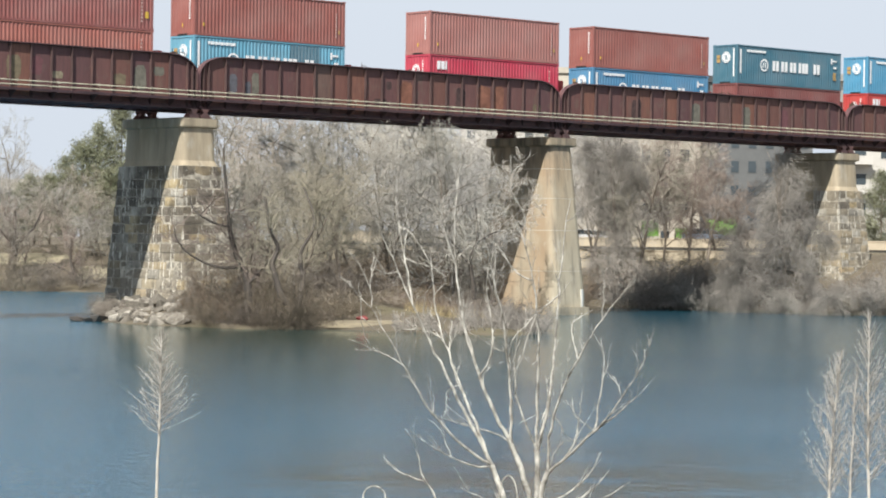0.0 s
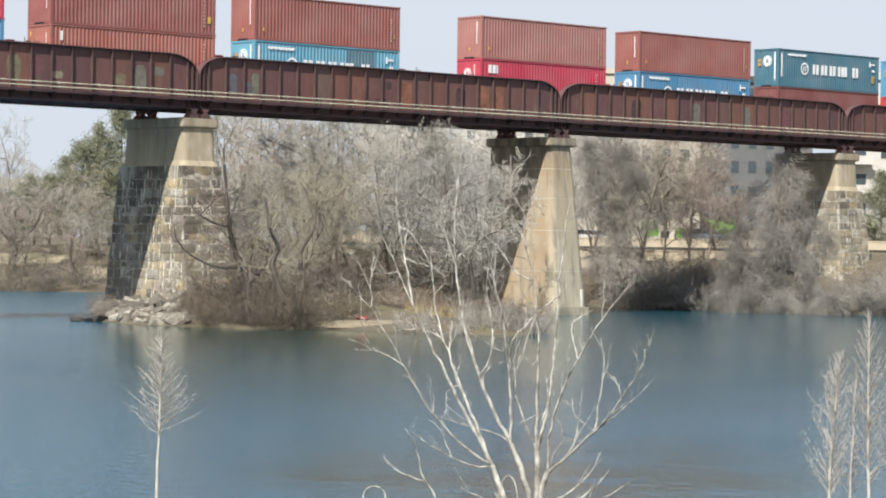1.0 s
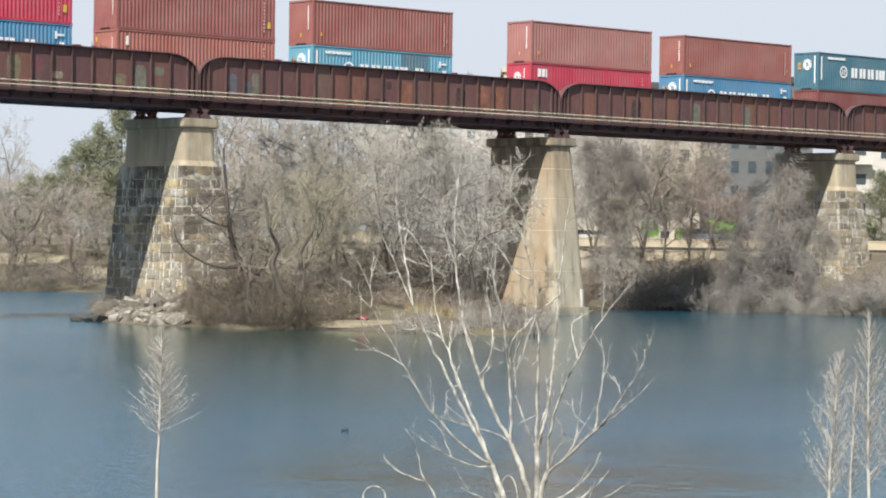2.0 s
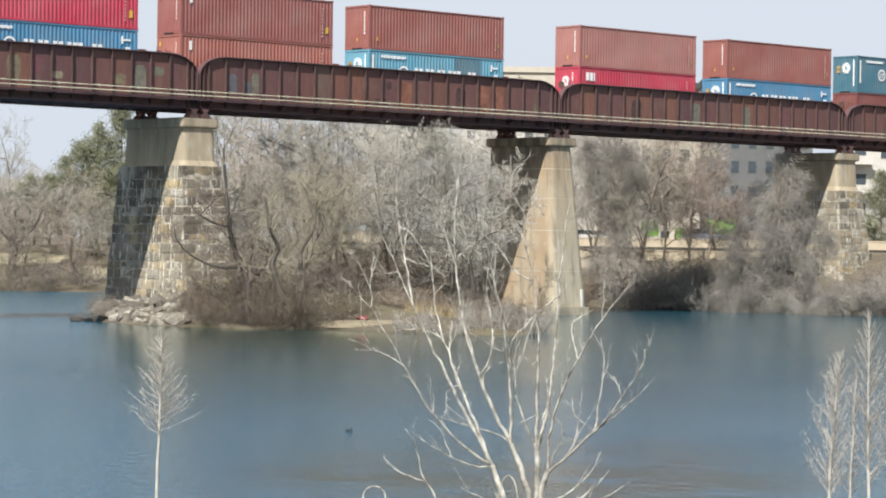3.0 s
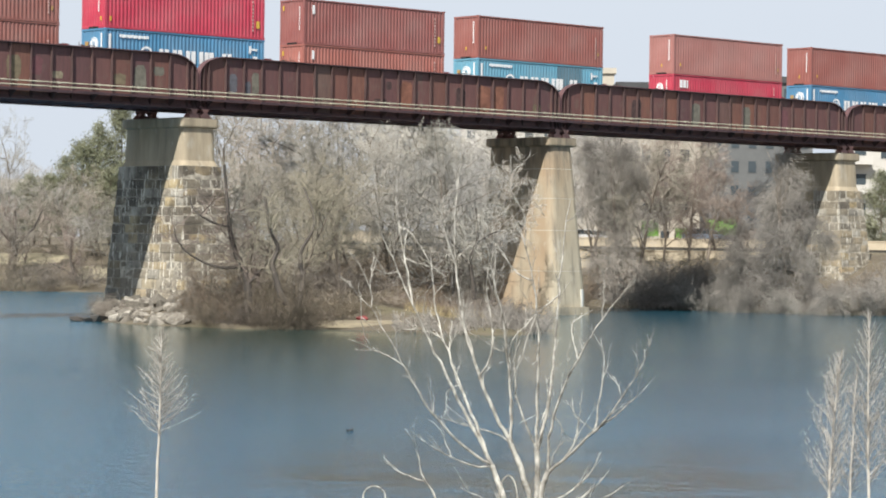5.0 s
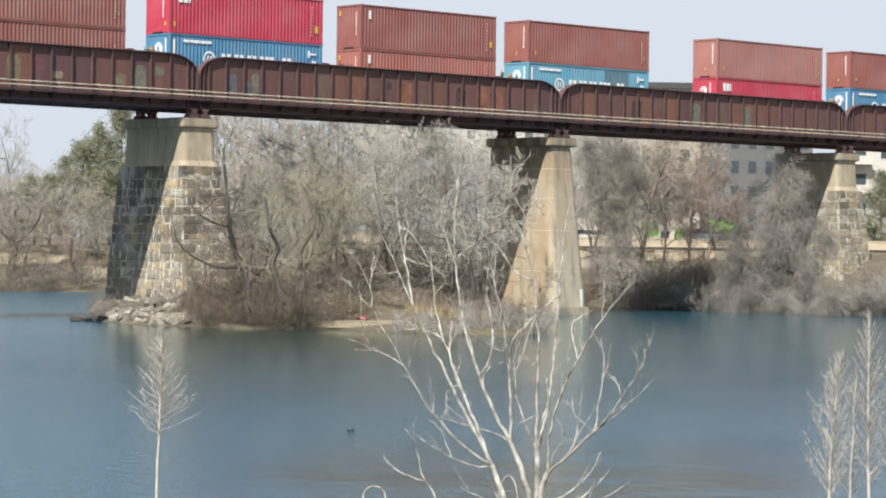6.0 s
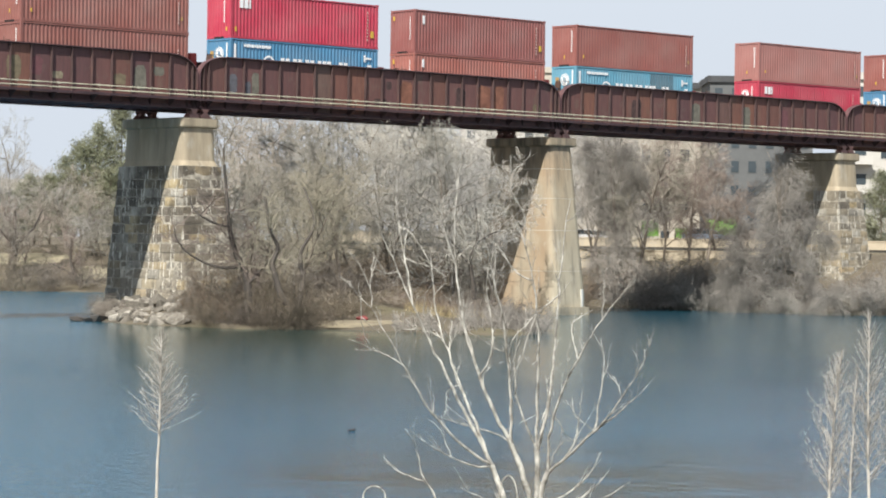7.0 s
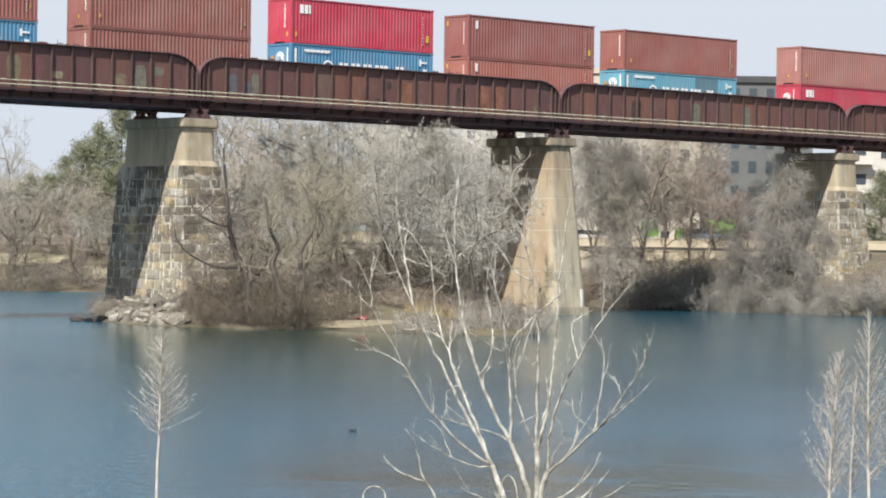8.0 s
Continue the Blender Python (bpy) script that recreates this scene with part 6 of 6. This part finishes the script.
MIDDLE_LIMBS = [
    (8, 0.5, -1.04, 0.85, -0.06, -0.1), (5, 0.38, -1.01, 1.12, -0.02, -0.05), (9, 0.3, -0.69, 2.15, 0.02, 0.07), (9, 0.2, -0.25, 1.49, 0.26, 0.22),
    (10, 0.4, -0.54, 1.74, 0.04, -0.01), (9, 0.64, -0.92, 3.26, 0.05, 0.09), (10, 0.74, -0.39, 2.94, -0.03, -0.02), (9, 0.66, -0.51, 2.82, 0.03, 0.04),
    (9, 0.25, -0.43, 2.52, -0.09, -0.02), (12, 0.87, -0.39, 3.61, -0.1, -0.05), (44, 0.66, -0.22, 3.69, -0.02, -0.02), (12, 0.57, -0.17, 1.31, 0.0, 0.01),
    (13, 0.54, 0.02, 1.92, 0.22, 0.18), (12, 0.71, -0.37, 2.76, 0.1, 0.07), (14, 0.24, 0.14, 0.71, 0.03, -0.02)]
OUTER_LIMBS = [
    (14, 0.62, 0.0, 1.89, -0.02, -0.04), (14, 0.91, 0.59, 3.16, -0.08, -0.02), (15, 0.53, 0.68, 2.06, 0.19, 0.27), (15, 0.75, 0.75, 2.53, -0.02, -0.04),
    (53, 0.84, 0.85, 2.62, -0.1, -0.1), (16, 0.34, 0.77, 1.76, -0.03, -0.06), (16, 0.3, 1.35, 1.36, -0.02, -0.03), (16, 0.72, 1.15, 1.57, -0.07, -0.04),
    (16, 0.82, 1.2, 1.68, -0.11, -0.12), (16, 0.58, 0.9, 1.36, -0.05, -0.07), (16, 0.34, 0.48, 1.07, 0.1, 0.15), (14, 0.14, 0.48, 0.66, 0.14, 0.03)]
LOW_LIMBS = [
    (16, 0.1, 0.58, 1.2, -0.09, -0.06), (3, 0.56, 0.78, 0.54, -0.12, -0.13), (3, 0.48, 0.88, 0.35, -0.11, -0.11), (3, 0.43, 1.12, 0.21, -0.06, -0.06),
    (1, 0.39, -0.72, 0.15, 0.1, 0.08), (3, 1.0, 0.62, 0.63, 0.21, 0.29)]


def bowed(w, rs, p0, p1, near_bow, far_bow, r0, r1, n):
    """A stem that bows sideways by two shares of its length, a third and two thirds of the way up."""
    d = p1 - p0
    flat = np.array([d @ RIGHT, d[2]])
    side = RIGHT * -flat[1] + np.array([0, 0, flat[0]])
    pts = []
    for i in range(n + 1):
        t = i / n
        bow = near_bow * 13.5 * t * (t - 2 / 3) * (t - 1) - far_bow * 13.5 * t * (t - 1 / 3) * (t - 1)
        pts.append(p0 + d * t + side * bow + rs.normal(0, 0.006, 3) * (0 < i < n))
    for i in range(n):
        w.add(pts[i], pts[i + 1], r0 + (r1 - r0) * i / n, r0 + (r1 - r0) * (i + 1) / n)
    return pts


def make_shrub_tree():
    rs = np.random.RandomState(4)
    at = np.array([-77.9, -108.2, 0.0])
    z0 = ground_at(at[0], at[1])
    lift = 1.93 - z0
    t = thing("bare_young_tree", "pale many-stemmed leafless young tree on the near bank", "tree", at=(at[0], at[1], z0))
    up = np.array([0, 0, 1.0])
    grown = []
    for foot, u, v, b1, b2 in TRUNKS:
        w = Wood()
        thick = 0.036 if v > 0.3 else 0.013
        own = bowed(w, rs, RIGHT * foot + up * (lift - 0.47), RIGHT * u + up * (lift + v), b1, b2, thick, thick * 0.8, 8)
        w.add(RIGHT * foot * 0.6 + up * -0.1, own[0], thick * 1.15, thick)
        part("trunk", w.mesh("trunk", PALE_BARK, 7), PALE_BARK, t)
        grown.append((own, thick * 0.8, thick * 0.64))
    for i, (parent, share, u, v, b1, b2) in enumerate(MAIN_LIMBS + SIDE_LIMBS + MIDDLE_LIMBS + OUTER_LIMBS + LOW_LIMBS):
        w = Wood()
        line, ra, rb = grown[parent]
        f = share * (len(line) - 1)
        k = min(int(f), len(line) - 2)
        p0 = line[k] + (line[k + 1] - line[k]) * (f - k)
        p1 = RIGHT * u + up * (lift + v)
        long = float(np.linalg.norm(p1 - p0))
        p1 = p1 + AHEAD * (float(p0 @ AHEAD) + rs.normal(0, 0.12) * long)
        r0 = min(ra + (rb - ra) * share, 0.0065 + 0.0052 * long)
        own = bowed(w, rs, p0, p1, b1, b2, r0, 0.0036, max(6, int(9 * long)))
        shoots(w, rs, own, int(2.4 * long + 0.5), 0.36, 0.0040, 0.5, 0.3, True)
        # short spurs and buds
        shoots(w, rs, own, int(6 * long), 0.06, 0.0046, 0.5, 0.25, False)
        part("branch", w.mesh("branch", PALE_BARK, 5), PALE_BARK, t)
        grown.append((own, r0, 0.0045))
    # dead canes that loop over at the foot, and a stub
    for u, v, wide, high in ((-1.62, 0.02, 0.12, 0.12), (-0.19, 0.0, 0.10, 0.27)):
        w = Wood()
        c = RIGHT * u + up * (lift + v)
        for k in range(14):
            a, b = math.pi * k / 14, math.pi * (k + 1) / 14
            w.add(c - RIGHT * wide * math.cos(a) + up * high * math.sin(a), c - RIGHT * wide * math.cos(b) + up * high * math.sin(b), 0.009, 0.009)
        w.add(c - RIGHT * wide, RIGHT * u * 0.8 + up * -0.1, 0.012, 0.015)
        w.add(c + RIGHT * wide, c + RIGHT * (wide + 0.02) - up * 0.3, 0.012, 0.007)
        part("looped_cane", w.mesh("looped_cane", PALE_BARK, 5), PALE_BARK, t)


make_shrub_tree()


def make_sapling(x, y, top, crown, reach, seed, mat, lean=0.0, upward=0.5, dense=46, taper=0.75):
    rs = np.random.RandomState(seed)
    z0 = ground_at(x, y)
    t = thing("young_tree", "slim bare sapling with fine upswept twigs on the near bank", "tree", "near bank saplings", at=(x, y, z0))
    trunk = Wood()
    h = top - z0
    pts = stem(trunk, rs, np.array([0, 0, -0.1]), RIGHT * lean + np.array([0, 0, h]), 0.015, 0.026, 0.005, 14)
    part("trunk", trunk.mesh("trunk", mat, 6), mat, t)
    w = Wood()
    for k in range(dense):
        f = crown + (1 - crown) * (k + rs.uniform(0, 1)) / dense
        i = min(int(f * 14), 13)
        p = pts[i] + (pts[i + 1] - pts[i]) * (f * 14 - i)
        a = rs.uniform(0, 6.283)
        g = (f - crown) / (1 - crown)
        L = reach * (1 - g) ** taper * rs.uniform(0.6, 1.15) + 0.05
        d = unit(np.array([math.cos(a), math.sin(a), upward + 0.5 * g]))
        n = 5
        for j in range(n):
            d = unit(d + rs.normal(0, 0.1, 3) + np.array([0, 0, 0.09]))
            q = p + d * L / n
            w.add(p, q, 0.0042 * (1 - 0.7 * j / n), 0.0042 * (1 - 0.7 * (j + 1) / n))
            for m in range(3):
                e = unit(d + rs.normal(0, 0.6, 3) + np.array([0, 0, 0.15]))
                w.add(q, q + e * L * rs.uniform(0.1, 0.3), 0.0026, 0)
            p = q
    part("crown", w.mesh("crown", mat), mat, t)


make_sapling(-79.61, -103.94, 3.64, 0.60, 0.44, 6, SAPLING_BARK, 0.02, 0.38, 105, 0.95)
make_sapling(-73.22, -108.46, 3.42, 0.40, 0.56, 16, SAPLING_BARK, 0.17, 1.2, 110, 0.6)
make_sapling(-73.60, -109.46, 3.95, 0.40, 0.62, 26, SAPLING_BARK, -0.06, 1.1, 90)
make_sapling(-71.42, -107.39, 3.2, 0.42, 0.42, 36, SAPLING_BARK, 0.1, 1.2, 60)
make_sapling(-72.20, -108.71, 3.5, 0.46, 0.6, 46, SAPLING_BARK, 0.03, 1.2, 70)

# ---- the bird on the water ----
FEATHER = simple("dark_feathers", (0.035, 0.03, 0.028), 0.7, 0, 0.4, 12)
BILL = simple("pale_bill", (0.55, 0.5, 0.4), 0.5, 0, 0.1, 5)


def make_bird():
    b = thing("diving_bird", "small dark diving bird on the water", "bird", at=(-54.4, -78.0, 0))
    bm = bmesh.new()
    bmesh.ops.create_icosphere(bm, subdivisions=2, radius=0.5)
    for v in bm.verts:
        k = 1 - 0.35 * abs(v.co.x)
        v.co = Vector((v.co.x * 0.17, v.co.y * 0.09 * k, v.co.z * 0.075 * k + 0.015))
    part("body", bm, FEATHER, b)
    bm = bmesh.new()
    tube(bm, (0.05, 0, 0.025), (0.068, 0, 0.062), 0.02, 0.016, 8)
    part("neck", bm, FEATHER, b)
    bm = bmesh.new()
    bmesh.ops.create_icosphere(bm, subdivisions=2, radius=0.023)
    for v in bm.verts:
        v.co = v.co + Vector((0.072, 0, 0.068))
    head = part("head", bm, FEATHER, b)
    part("bill", tube(bmesh.new(), (0.09, 0, 0.066), (0.115, 0, 0.062), 0.009, 0.002, 6), BILL, head, "pale short bill")
    bm = bmesh.new()
    tube(bm, (-0.075, 0, 0.022), (-0.105, 0, 0.04), 0.025, 0.004, 6)
    part("tail", bm, FEATHER, b)
    return b


bird = make_bird()


def motions():
    # the train rolls towards +x
    for ob, x, y, z in train:
        walk(ob, [(t, pose(x + run, y, z)) for t, run in RUN])
    # the bird comes up from a dive and paddles on
    walk(bird, [(0, pose(-55.3, -78.4, -0.5, 0, 0, -30)), (1.1, pose(-55.17, -78.48, -0.3, 0, 0, -30)), (1.3, pose(-55.16, -78.49, 0, 0, 0, -30)),
                (1.7, pose(-55.10, -78.53, 0, 0, 0, -30)), (2.8, pose(-54.97, -78.61, 0, 0, 0, -32)), (4.0, pose(-54.95, -78.62, 0, 0, 0, -34)),
                (6.5, pose(-54.91, -78.64, 0, 0, 0, -34)), (8.0, pose(-54.88, -78.67, 0, 0, 0, -34))])

motions()
